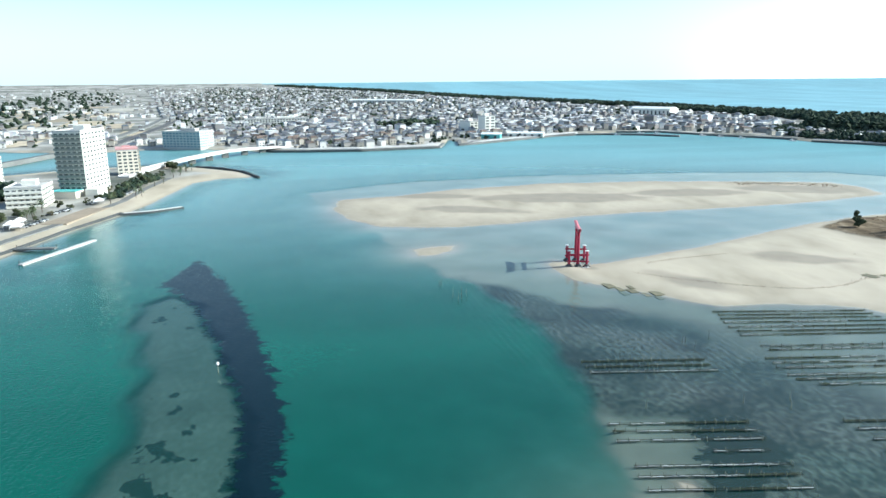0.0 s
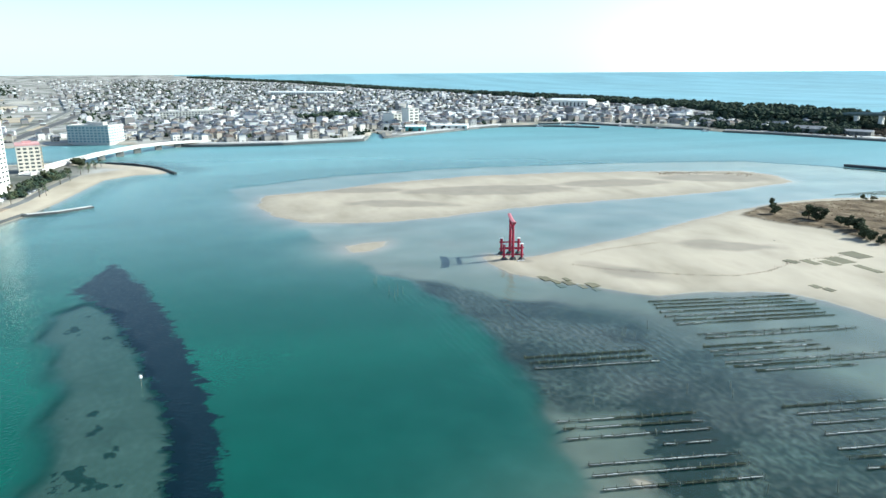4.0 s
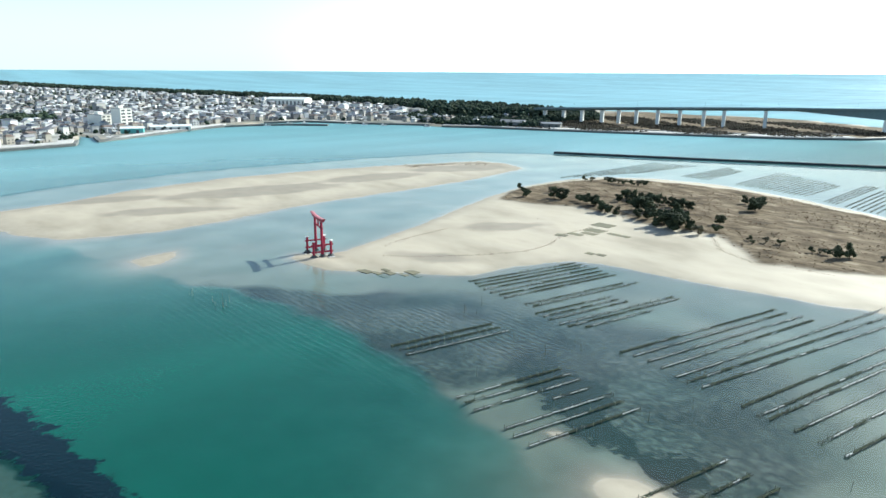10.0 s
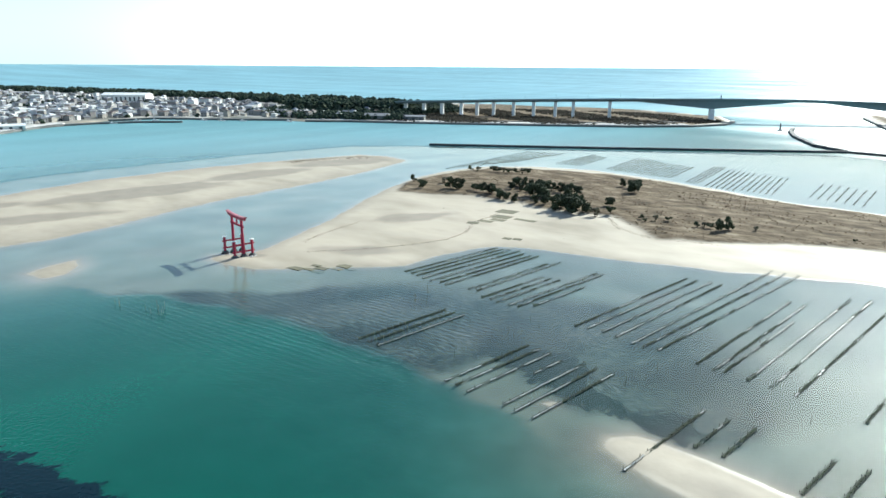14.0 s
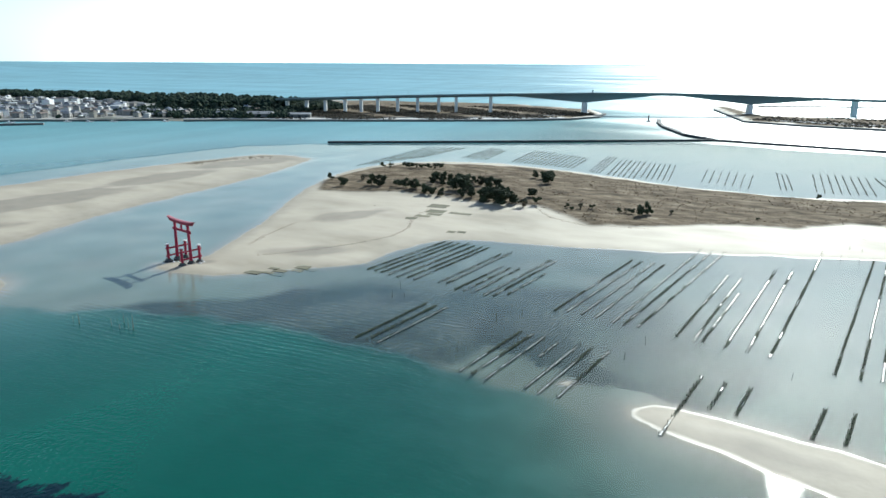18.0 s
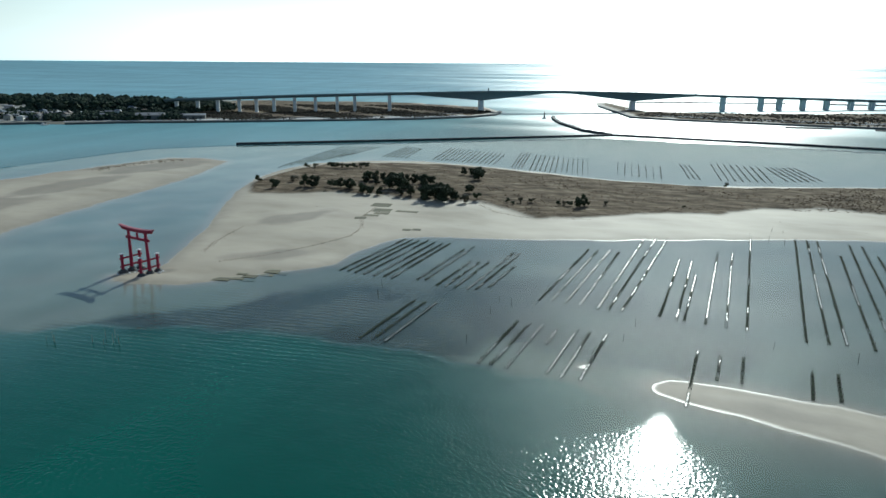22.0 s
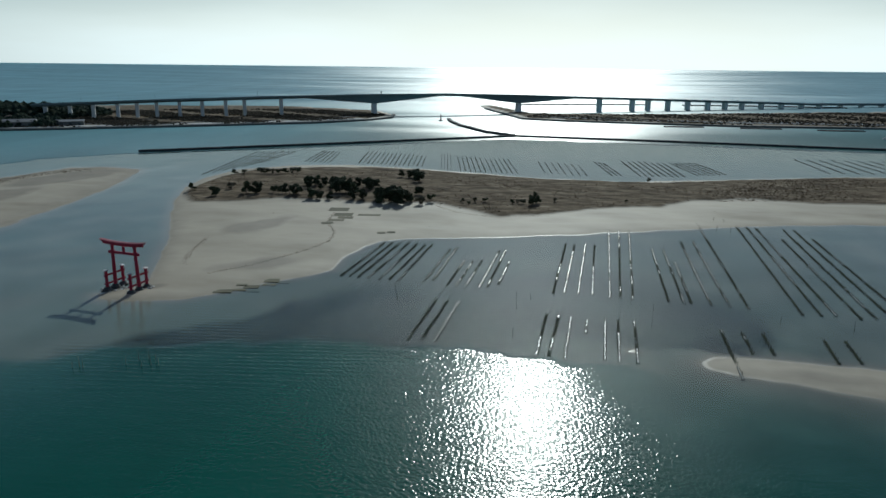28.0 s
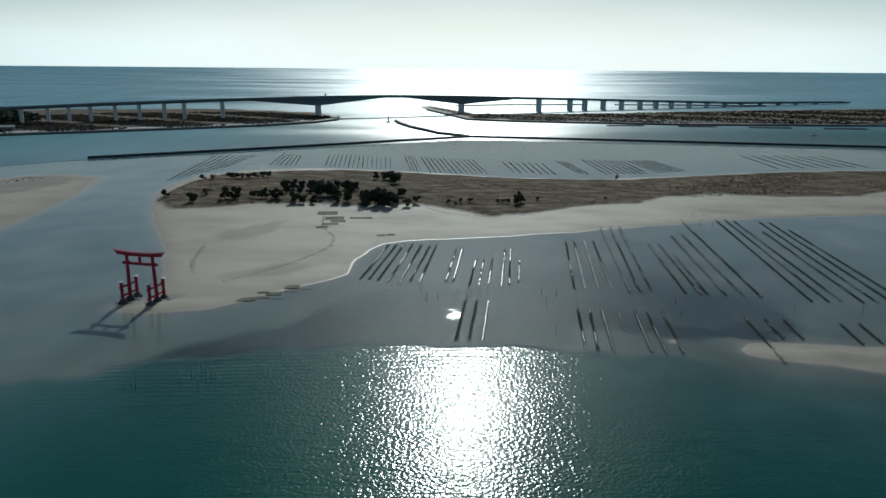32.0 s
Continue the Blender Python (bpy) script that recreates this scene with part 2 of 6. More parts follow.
# ---- building blocks ----
class Geo:
    """Gathers vertices and faces for one mesh."""

    def __init__(self):
        self.v, self.f = [], []

    def add(self, verts, faces):
        k = len(self.v)
        self.v += verts
        self.f += [tuple(i + k for i in q) for q in faces]

    def box(self, c, s, turn=0.0, taper=1.0):
        x, y, z = s[0] / 2, s[1] / 2, s[2] / 2
        ca, sa = math.cos(radians(turn)), math.sin(radians(turn))
        vs = []
        for dz, k in ((-z, 1.0), (z, taper)):
            for dx, dy in ((-x, -y), (x, -y), (x, y), (-x, y)):
                vs.append((c[0] + (dx * ca - dy * sa) * k, c[1] + (dx * sa + dy * ca) * k, c[2] + dz))
        self.add(vs, [(3, 2, 1, 0), (4, 5, 6, 7), (0, 1, 5, 4), (1, 2, 6, 5), (2, 3, 7, 6), (3, 0, 4, 7)])

    def tube(self, a, b, r0, r1=None, n=8):
        r1 = r0 if r1 is None else r1
        a, b = Vector(a), Vector(b)
        d = (b - a).normalized()
        u = d.orthogonal().normalized()
        w = d.cross(u)
        vs = []
        for p, r in ((a, r0), (b, r1)):
            for i in range(n):
                t = 2 * math.pi * i / n
                vs.append(tuple(p + (u * math.cos(t) + w * math.sin(t)) * r))
        fs = [(i, (i + 1) % n, n + (i + 1) % n, n + i) for i in range(n)]
        self.add(vs, fs + [tuple(range(n - 1, -1, -1)), tuple(range(n, 2 * n))])

    def lathe(self, c, profile, n=12):
        """A turned form: (radius, height) from bottom to top."""
        vs, fs = [], []
        for r, z in profile:
            for i in range(n):
                t = 2 * math.pi * i / n
                vs.append((c[0] + r * math.cos(t), c[1] + r * math.sin(t), c[2] + z))
        for j in range(len(profile) - 1):
            for i in range(n):
                fs.append((j * n + i, j * n + (i + 1) % n, (j + 1) * n + (i + 1) % n, (j + 1) * n + i))
        fs += [tuple(range(n - 1, -1, -1)), tuple(range((len(profile) - 1) * n, len(profile) * n))]
        self.add(vs, fs)

    def sweep(self, rings):
        """Closed cross-sections joined one after another."""
        n = len(rings[0])
        vs = [p for r in rings for p in r]
        fs = [(j * n + i, j * n + (i + 1) % n, (j + 1) * n + (i + 1) % n, (j + 1) * n + i) for j in range(len(rings) - 1) for i in range(n)]
        self.add(vs, fs + [tuple(range(n - 1, -1, -1)), tuple(range((len(rings) - 1) * n, len(rings) * n))])

    def mesh(self, name, mat, smooth=False):
        m = bpy.data.meshes.new(name)
        m.from_pydata(self.v, [], self.f)
        m.materials.append(mat)
        if smooth:
            m.polygons.foreach_set("use_smooth", [True] * len(m.polygons))
        return m


def part(name, geo, mat, parent, label="", at=None, smooth=False):
    """One mesh object under a thing or a part; geo may be a Geo or a finished mesh."""
    ob = new(name, geo if isinstance(geo, bpy.types.Mesh) else geo.mesh(name, mat, smooth))
    ob.parent = parent
    if at is not None:
        ob.matrix_basis = at
    if label:
        ob["label"] = label
    return ob


def thing(name, label, category, at=None, group="", kind=""):
    ob = new(name)
    ob.empty_display_size = 0.5
    if at is not None:
        ob.matrix_basis = at
    return tagged(ob, label, category, group, kind)


def solid(name, geo, mat, label, category, group="", kind="", smooth=False, at=None):
    ob = new(name, geo.mesh(name, mat, smooth))
    if at is not None:
        ob.matrix_basis = at
    return tagged(ob, label, category, group, kind)


# ---- the plan: shores, in metres, with the gate at the origin and the sea towards +y ----
ISLAND = ((-18, -8), (-12, -13), (-2, -14), (13, -9), (26, 1), (39, 15), (50, 26), (57, 33), (57, 50), (60, 69), (66, 82), (87, 91), (117, 97), (152, 107), (192, 121),
          (254, 143), (302, 153), (347, 159), (480, 175), (1000, 190), (1000, 400), (700, 370), (457, 339), (375, 328), (297, 304), (204, 277), (142, 283),
          (56, 313), (-8, 325), (-55, 312), (-85, 284), (-92, 245), (-88, 202), (-72, 158), (-50, 110), (-31, 70), (-21, 43), (-8, 12), (-6, 2))
GRASS = ((-80, 190), (-73, 172), (-59, 155), (-45, 158), (-8, 174), (19, 175), (47, 167), (79, 174), (99, 160), (120, 140), (146, 152), (175, 172), (212, 184),
         (233, 205), (266, 217), (312, 209), (352, 211), (393, 233), (500, 245), (1000, 250), (1000, 380), (700, 352), (451, 328), (371, 319), (295, 296), (220, 270),
         (142, 275), (57, 301), (12, 308), (-30, 299), (-68, 283), (-82, 246))
BAR_FAR = ((-205, -108), (-212, -70), (-235, -20), (-250, 50), (-248, 130), (-233, 202), (-214, 272), (-185, 280), (-155, 272), (-143, 234), (-130, 170),
           (-124, 100), (-117, 40), (-104, 0), (-99, -35), (-100, -60), (-110, -88), (-135, -103), (-170, -112))
BAR_SMALL = ((-49, -71), (-54, -61), (-55, -49), (-45, -52), (-37, -61), (-37, -69))
HUMP = ((162, -35.5), (164, -36), (165.5, -34), (165, -32), (163, -32.5))
SPIT = ((181, -40), (186, -35), (200, -35), (225, -38), (250, -44), (300, -60), (420, -90), (420, -125), (300, -85), (229, -60), (205, -51), (190, -47), (183, -44))
FLATS = ((-240, -135), (-175, -118), (-112, -95), (-53, -79), (-9, -66), (28, -47), (62, -40), (93, -38), (116, -39), (132, -42), (150, -46), (170, -50), (190, -54), (215, -60),
         (260, -70), (300, -84), (420, -124), (1000, -150), (1000, 500), (562, 490), (294, 535), (113, 555), (-66, 445), (-216, 360), (-270, 310), (-290, 200), (-300, 50), (-280, -60))
MUD = ((4, -55), (18, -40), (42, -24), (60, 5), (78, 20), (110, 28), (140, 42), (175, 40), (205, 22), (212, -12), (200, -32), (180, -32), (165, -28), (149, -24), (135, -25), (128, -36),
       (120, -41), (93, -38), (62, -40), (28, -47))
WEED_FLATS = ((131, -23), (136, -6), (157, -7), (167, -18), (179, -22), (194, -18), (196, -33), (179, -31), (167, -28), (149, -23))
WEED_SPOTS = ((131, -148, 4.5), (146, -147, 4.5), (102, -149, 2.2), (110, -147, 2.0), (136, -140, 2.4), (126, -143, 2.0), (123, -142, 1.8), (36, -170, 2.0), (148, -128, 3.0), (152, -141, 3.0), (40, -166, 1.5), (196, -26, 3.5), (204, -24, 2.5))
POOLS = ((-1, 3, 5, 3.5, 20), (27, 36, 21, 8, 38), (0, 102, 24, 10, 70), (-180, 45, 60, 20, 82), (-148, -25, 40, 11, 70), (-186, 225, 44, 20, 72), (-185, 140, 46, 16, 85), (-205, -40, 30, 12, 75), (217, -47, 18, 5, -12))
RUFFLED = ((-80, -75), (-20, -30), (30, -15), (60, 15), (100, 18), (135, 5), (120, -40), (90, -60), (40, -70), (-20, -85))
BANK = ((8, -170), (28, -155), (60, -145), (90, -137), (110, -128), (140, -123.5), (165, -122.5), (240, -122), (295, -128), (318, -146), (292, -168), (240, -172), (160, -158), (130, -155), (100, -158), (58, -171), (20, -181))
WEED = ((-42, -172), (-11, -157), (40, -140), (83, -128), (114, -121), (132, -119), (150, -119), (240, -116), (300, -117), (326, -122), (300, -126), (240, -123), (154, -125.5), (136, -126), (106, -131), (86, -137), (56, -147), (28, -157), (8, -168), (-5, -178))
HOTELS = ((-20, -285), (-65, -268), (-92, -264), (-122, -258), (-170, -244), (-210, -237), (-251, -234), (-308, -229), (-332, -210), (-335, -187), (-345, -186), (-380, -205), (-420, -250),
          (-440, -300), (-430, -360), (-380, -420), (-250, -470), (0, -520), (300, -560), (300, -420), (100, -320))
TOWN = ((-570, -215), (-552, -190), (-545, -150), (-541, -86), (-560, 10), (-600, 20), (-670, 35), (-640, 45), (-585, 38), (-643, 125), (-672, 165), (-720, 230), (-735, 300), (-724, 364),
        (-641, 416), (-569, 473), (-529, 480), (-483, 519), (-410, 556), (-276, 632), (-153, 712), (-90, 775), (-68, 830), (-75, 895), (-120, 985), (-300, 1060), (-500, 1030),
        (-943, 930), (-1552, 800), (-2120, 655), (-3000, 400), (-3640, 170), (-4350, -395), (-6500, -1800), (-6500, -6500), (-1000, -6500), (-900, -1500), (-650, -600), (-590, -420), (-620, -300))
EAST = ((40, 1215), (62, 1100), (107, 940), (132, 855), (200, 826), (273, 813), (432, 790), (740, 800), (1500, 850), (3000, 900), (6500, 600), (6500, 1700), (3000, 1500), (2000, 1380),
        (1073, 1280), (673, 1150), (418, 1040), (265, 985), (150, 985), (75, 1200))


def inside_distance(X, Y, poly):
    """Distance to the outline, positive inside it."""
    best = np.full(X.shape, 1e12)
    odd = np.zeros(X.shape, bool)
    for (ax, ay), (bx, by) in zip(poly, poly[1:] + poly[:1]):
        dx, dy = bx - ax, by - ay
        t = np.clip(((X - ax) * dx + (Y - ay) * dy) / (dx * dx + dy * dy), 0, 1)
        best = np.minimum(best, (X - ax - t * dx) ** 2 + (Y - ay - t * dy) ** 2)
        if ay != by:
            odd ^= ((ay > Y) != (by > Y)) & (X < (bx - ax) * (Y - ay) / (by - ay) + ax)
    return np.where(odd, 1, -1) * np.sqrt(best)


def waves2(X, Y, size, seed):
    """Smooth uneven relief about as coarse as size, between -1 and 1."""
    rng, out = np.random.RandomState(seed), 0
    for k in range(9):
        a, p, s = rng.rand() * 6.283, rng.rand() * 6.283, (0.55 + rng.rand()) * 6.283 / size
        out = out + np.sin((X * math.cos(a) + Y * math.sin(a)) * s + p + 0.8 * np.sin((Y * math.cos(a) - X * math.sin(a)) * s * 0.7 + p * 2))
    return out / 5.0


def smooth(x, a, b):
    t = np.clip((x - a) / (b - a), 0, 1)
    return t * t * (3 - 2 * t)


def bowl(X, Y):
    """Far off the sheet lifts a little, to stand for the horizon."""
    r = np.hypot(X - 180, Y + 180)
    return np.minimum(58.0, 57.0 * (np.maximum(0, r - 2500) / 2400) ** 2)


def relief(X, Y):
    """Ground height and what covers it: dry grass, mud, land, weed."""
    wob = waves2(X, Y, 28, 3) * 2.2 + waves2(X, Y, 9, 4) * 0.8
    flats = inside_distance(X, Y, FLATS) + wob
    z = -5.5 + 5.2 * smooth(flats, -11, 3) + 0.08 * waves2(X, Y, 40, 8) * smooth(flats, -5, 20)
    z = np.where((Y > 1000) & (flats < -300), np.maximum(z, -5.5), z)
    bank = inside_distance(X, Y, BANK) + wob
    z = np.maximum(z, -5.5 + 4.85 * smooth(bank, -9, 3))
    weed = inside_distance(X, Y, WEED)
    for poly, top, run in ((BAR_FAR, 0.75, 30), (BAR_SMALL, 0.28, 8), (SPIT, 0.45, 8), (HUMP, 0.16, 1.5)):
        d = inside_distance(X, Y, poly) + wob * (0.9 if run > 10 else 0.25 if run > 2 else 0.0)
        hump = np.where(d > 0, top * (1 - np.exp(-np.maximum(d, 0) / run)) * (1 + 0.5 * waves2(X, Y, 55, 5)), d * (0.035 if run > 2 else 0.16))
        z = np.maximum(z, hump)
    d = inside_distance(X, Y, ISLAND) + wob * 0.45
    g = inside_distance(X, Y, GRASS) + wob * 0.8
    sand = np.where(d > 0, 0.80 * (1 - np.exp(-np.maximum(d, 0) / 9)) * (1 + 0.36 * waves2(X, Y, 60, 6)), d * 0.05)
    sand = sand + 0.9 * smooth(g, -1.0, 3.0) + 0.25 * waves2(X, Y, 18, 7) * smooth(g, 0, 20)
    z = np.maximum(z, sand)
    land = np.maximum.reduce([inside_distance(X, Y, p) for p in (TOWN, EAST)])
    hotel = inside_distance(X, Y, HOTELS)
    z = np.where(land > -30, np.maximum(z, np.clip(land * 0.5, -5.5, 2.2)), z)
    z = np.where(hotel > -40, np.maximum(z, np.clip(hotel * 0.12, -5.5, 2.0)), z)
    cover_grass = np.maximum(smooth(g, -1.5, 1.5), smooth(Y, 470, 540) * smooth(land, 5, 12) * smooth(X, -700, -560))
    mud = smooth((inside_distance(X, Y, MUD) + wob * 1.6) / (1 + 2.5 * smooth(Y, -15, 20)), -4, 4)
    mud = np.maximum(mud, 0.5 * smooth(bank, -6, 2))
    cover_land = np.maximum(smooth(land, 2, 10), smooth(hotel, 22, 34)) * (1 - cover_grass)
    spots = np.full(X.shape, -9.0)
    for bx, by, br in WEED_SPOTS:
        spots = np.maximum(spots, br - np.hypot(X - bx, (Y - by) * 1.4))
    blots = np.maximum.reduce([spots, inside_distance(X, Y, WEED_FLATS) + wob, np.where(bank > 2, (waves2(X, Y, 17, 21) - 1.05) * 12, -9)])
    pool = np.full(X.shape, -9.0)
    for bx, by, rx, ry, turn in POOLS:
        c, q = math.cos(radians(turn)), math.sin(radians(turn))
        u, v = (X - bx) * c + (Y - by) * q, (Y - by) * c - (X - bx) * q
        pool = np.maximum(pool, (1 - np.hypot(u / rx, v / ry)) * max(6.5, min(rx, ry)))
    pool = np.clip((pool + wob * 0.8) / 12 + 0.42, 0, 1)
    return z, pool, cover_grass, mud, cover_land, np.clip(blots / 8 + 0.5, 0, 1), np.clip((weed + 1.6) / 16 + 0.5, 0, 1)


def lines(lo, hi, step, reach, grow):
    """Grid lines: even between lo and hi, ever wider out to reach."""
    mid = list(np.arange(lo, hi + step / 2, step))
    up, down, s = [], [], step
    while (up[-1] if up else hi) < reach:
        s *= grow
        up.append((up[-1] if up else hi) + s)
    s = step
    while (down[-1] if down else lo) > -reach:
        s *= grow
        down.append((down[-1] if down else lo) - s)
    return np.array(down[::-1] + mid + up)


def sheet(name, xs, ys, height, layers, mat):
    X, Y = np.meshgrid(xs, ys)
    nx, ny = len(xs), len(ys)
    i = np.arange(nx * ny).reshape(ny, nx)
    quads = np.stack([i[:-1, :-1], i[:-1, 1:], i[1:, 1:], i[1:, :-1]], -1).reshape(-1, 4)
    m = bpy.data.meshes.new(name)
    m.vertices.add(nx * ny)
    m.vertices.foreach_set("co", np.stack([X, Y, height], -1).astype(np.float32).ravel())
    m.loops.add(quads.size)
    m.loops.foreach_set("vertex_index", quads.ravel().astype(np.int32))
    m.polygons.add(len(quads))
    m.polygons.foreach_set("loop_start", np.arange(0, quads.size, 4, dtype=np.int32))
    m.polygons.foreach_set("use_smooth", np.ones(len(quads), bool))
    m.update(calc_edges=True)
    for key, values in layers.items():
        a = m.attributes.new(key, "FLOAT", "POINT")
        a.data.foreach_set("value", values.astype(np.float32).ravel())
    m.materials.append(mat)
    return new(name, m)


def nodes_of(name):
    m = bpy.data.materials.new(name)
    m.use_nodes = True
    return m, m.node_tree.nodes, m.node_tree.links, m.node_tree.nodes["Principled BSDF"]


def ground_material():
    m, n, l, b = nodes_of("sand_grass_and_mud")
    geo = n.new("ShaderNodeNewGeometry")

    def noise_at(scale, detail=4.0, squash=None, broken=0.5):
        q = n.new("ShaderNodeTexNoise")
        q.inputs["Roughness"].default_value = broken
        q.inputs["Scale"].default_value, q.inputs["Detail"].default_value = scale, detail
        if squash:
            mp = n.new("ShaderNodeMapping")
            mp.inputs["Scale"].default_value = squash
            mp.inputs["Rotation"].default_value = (0, 0, radians(-18))
            l.new(geo.outputs["Position"], mp.inputs["Vector"])
            l.new(mp.outputs["Vector"], q.inputs["Vector"])
        else:
            l.new(geo.outputs["Position"], q.inputs["Vector"])
        return q.outputs["Fac"]

    def ramp_of(fac, *stops):
        r = n.new("ShaderNodeValToRGB")
        el = r.color_ramp.elements
        while len(el) < len(stops):
            el.new(0.5)
        for i, (p, c) in enumerate(stops):
            el[i].position, el[i].color = p, (*c, 1)
        l.new(fac, r.inputs["Fac"])
        return r.outputs["Color"]

    def blend(fac, a, c):
        q = n.new("ShaderNodeMix")
        q.data_type = "RGBA"
        l.new(fac, q.inputs["Factor"])
        l.new(a, q.inputs["A"])
        l.new(c, q.inputs["B"])
        return q.outputs["Result"]

    def layer(key):
        a = n.new("ShaderNodeAttribute")
        a.attribute_name = key
        return a.outputs["Fac"]

    def ragged(edge, rough, amount):
        """A hard, torn edge: the signed mask plus noise, cut at one half."""
        q, r = n.new("ShaderNodeMath"), n.new("ShaderNodeMapRange")
        q.operation = "MULTIPLY_ADD"
        q.inputs[1].default_value = amount
        l.new(rough, q.inputs[0])
        l.new(edge, q.inputs[2])
        r.inputs["From Min"].default_value, r.inputs["From Max"].default_value = 0.47 + amount / 2, 0.56 + amount / 2
        l.new(q.outputs[0], r.inputs["Value"])
        return r.outputs["Result"]

    streak = noise_at(0.016, 6.0, (1.0, 1.9, 1.0))
    sand = ramp_of(streak, (0.30, (0.24, 0.205, 0.150)), (0.42, (0.325, 0.282, 0.212)), (0.56, (0.39, 0.338, 0.260)), (0.72, (0.295, 0.254, 0.190)))
    height = n.new("ShaderNodeSeparateXYZ")
    l.new(geo.outputs["Position"], height.inputs[0])
    wet = n.new("ShaderNodeMapRange")
    wet.inputs["From Min"].default_value, wet.inputs["From Max"].default_value = 0.16, 0.62
    uneven = n.new("ShaderNodeMath")
    uneven.operation = "MULTIPLY_ADD"
    uneven.inputs[1].default_value = 0.35
    l.new(noise_at(0.045, 7.0, (1.0, 2.2, 1.0)), uneven.inputs[0])
    l.new(height.outputs["Z"], uneven.inputs[2])
    l.new(uneven.outputs[0], wet.inputs["Value"])
    damp = ramp_of(noise_at(0.2), (0.3, (0.235, 0.205, 0.155)), (0.7, (0.30, 0.262, 0.20)))
    sand = blend(wet.outputs["Result"], damp, sand)
    seep = ramp_of(noise_at(0.09, 6.0), (0.3, (0.195, 0.170, 0.132)), (0.7, (0.25, 0.216, 0.168)))
    low, lower = n.new("ShaderNodeMath"), n.new("ShaderNodeMapRange")
    low.operation = "MULTIPLY_ADD"
    low.inputs[1].default_value = 0.6
    l.new(noise_at(0.07, 7.0), low.inputs[0])
    l.new(layer("pool"), low.inputs[2])
    lower.inputs["From Min"].default_value, lower.inputs["From Max"].default_value, lower.inputs["To Max"].default_value = 0.62, 0.98, 0.85
    l.new(low.outputs[0], lower.inputs["Value"])
    sand = blend(lower.outputs["Result"], sand, seep)
    under = n.new("ShaderNodeMapRange")
    under.inputs["From Min"].default_value, under.inputs["From Max"].default_value = -0.09, 0.02
    l.new(height.outputs["Z"], under.inputs["Value"])
    shelf = n.new("ShaderNodeMapRange")
    shelf.inputs["From Min"].default_value, shelf.inputs["From Max"].default_value = 70.0, -30.0
    l.new(height.outputs["X"], shelf.inputs["Value"])
    muddy = ramp_of(noise_at(0.05, 6.0), (0.3, (0.110, 0.102, 0.084)), (0.55, (0.162, 0.150, 0.124)), (0.75, (0.22, 0.203, 0.168)))
    clean = ramp_of(noise_at(0.03, 6.0), (0.3, (0.20, 0.185, 0.158)), (0.55, (0.27, 0.25, 0.215)), (0.75, (0.34, 0.315, 0.272)))
    silt = blend(shelf.outputs["Result"], muddy, clean)
    sand = blend(under.outputs["Result"], silt, sand)
    tufted = noise_at(0.4, 5.0, (1.0, 1.6, 1.0), 0.72)
    mud = blend(ramp_of(noise_at(0.035, 4.0), (0.40, (0, 0, 0)), (0.60, (1, 1, 1))), ramp_of(tufted, (0.42, (0.004, 0.006, 0.008)), (0.50, (0.012, 0.013, 0.014)), (0.60, (0.040, 0.038, 0.034))), ramp_of(tufted, (0.40, (0.022, 0.024, 0.024)), (0.50, (0.054, 0.052, 0.047)), (0.62, (0.112, 0.105, 0.090))))
    weed = ramp_of(noise_at(0.35, 5.0), (0.3, (0.004, 0.006, 0.007)), (0.7, (0.012, 0.015, 0.016)))
    grass = ramp_of(noise_at(0.06, 7.0, (1.0, 2.0, 1.0), 0.70), (0.33, (0.042, 0.031, 0.020)), (0.45, (0.100, 0.075, 0.048)), (0.58, (0.170, 0.132, 0.088)), (0.70, (0.29, 0.24, 0.175)))
    land = ramp_of(noise_at(0.012, 7.0), (0.36, (0.075, 0.08, 0.06)), (0.47, (0.21, 0.20, 0.17)), (0.58, (0.37, 0.355, 0.32)), (0.70, (0.13, 0.13, 0.11)))
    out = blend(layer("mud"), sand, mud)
    out = blend(ragged(layer("weed"), noise_at(0.24, 9.0, None, 0.62), 2.3), out, weed)
    out = blend(layer("grass"), out, grass)
    out = blend(layer("land"), out, land)
    l.new(out, b.inputs["Base Color"])
    level = n.new("ShaderNodeMapRange")
    level.inputs["From Min"].default_value, level.inputs["From Max"].default_value = -0.1, 0.3
    l.new(height.outputs["Z"], level.inputs["Value"])
    shine = ramp_of(level.outputs["Result"], (0.20, (0.95,) * 3), (0.255, (0.40,) * 3), (0.32, (0.52,) * 3), (0.45, (0.72,) * 3))
    matt = ramp_of(layer("grass"), (0.0, (0.0,) * 3), (1.0, (0.95,) * 3))
    dull = n.new("ShaderNodeMath")
    dull.operation = "MAXIMUM"
    l.new(shine, dull.inputs[0])
    l.new(matt, dull.inputs[1])
    l.new(dull.outputs[0], b.inputs["Roughness"])
    l.new(ramp_of(layer("grass"), (0.0, (0.36,) * 3), (1.0, (0.06,) * 3)), b.inputs["Specular IOR Level"])
    bp = n.new("ShaderNodeBump")
    bp.inputs["Strength"].default_value, bp.inputs["Distance"].default_value = 0.5, 0.09
    l.new(noise_at(0.8, 6.0), bp.inputs["Height"])
    l.new(bp.outputs["Normal"], b.inputs["Normal"])
    return m


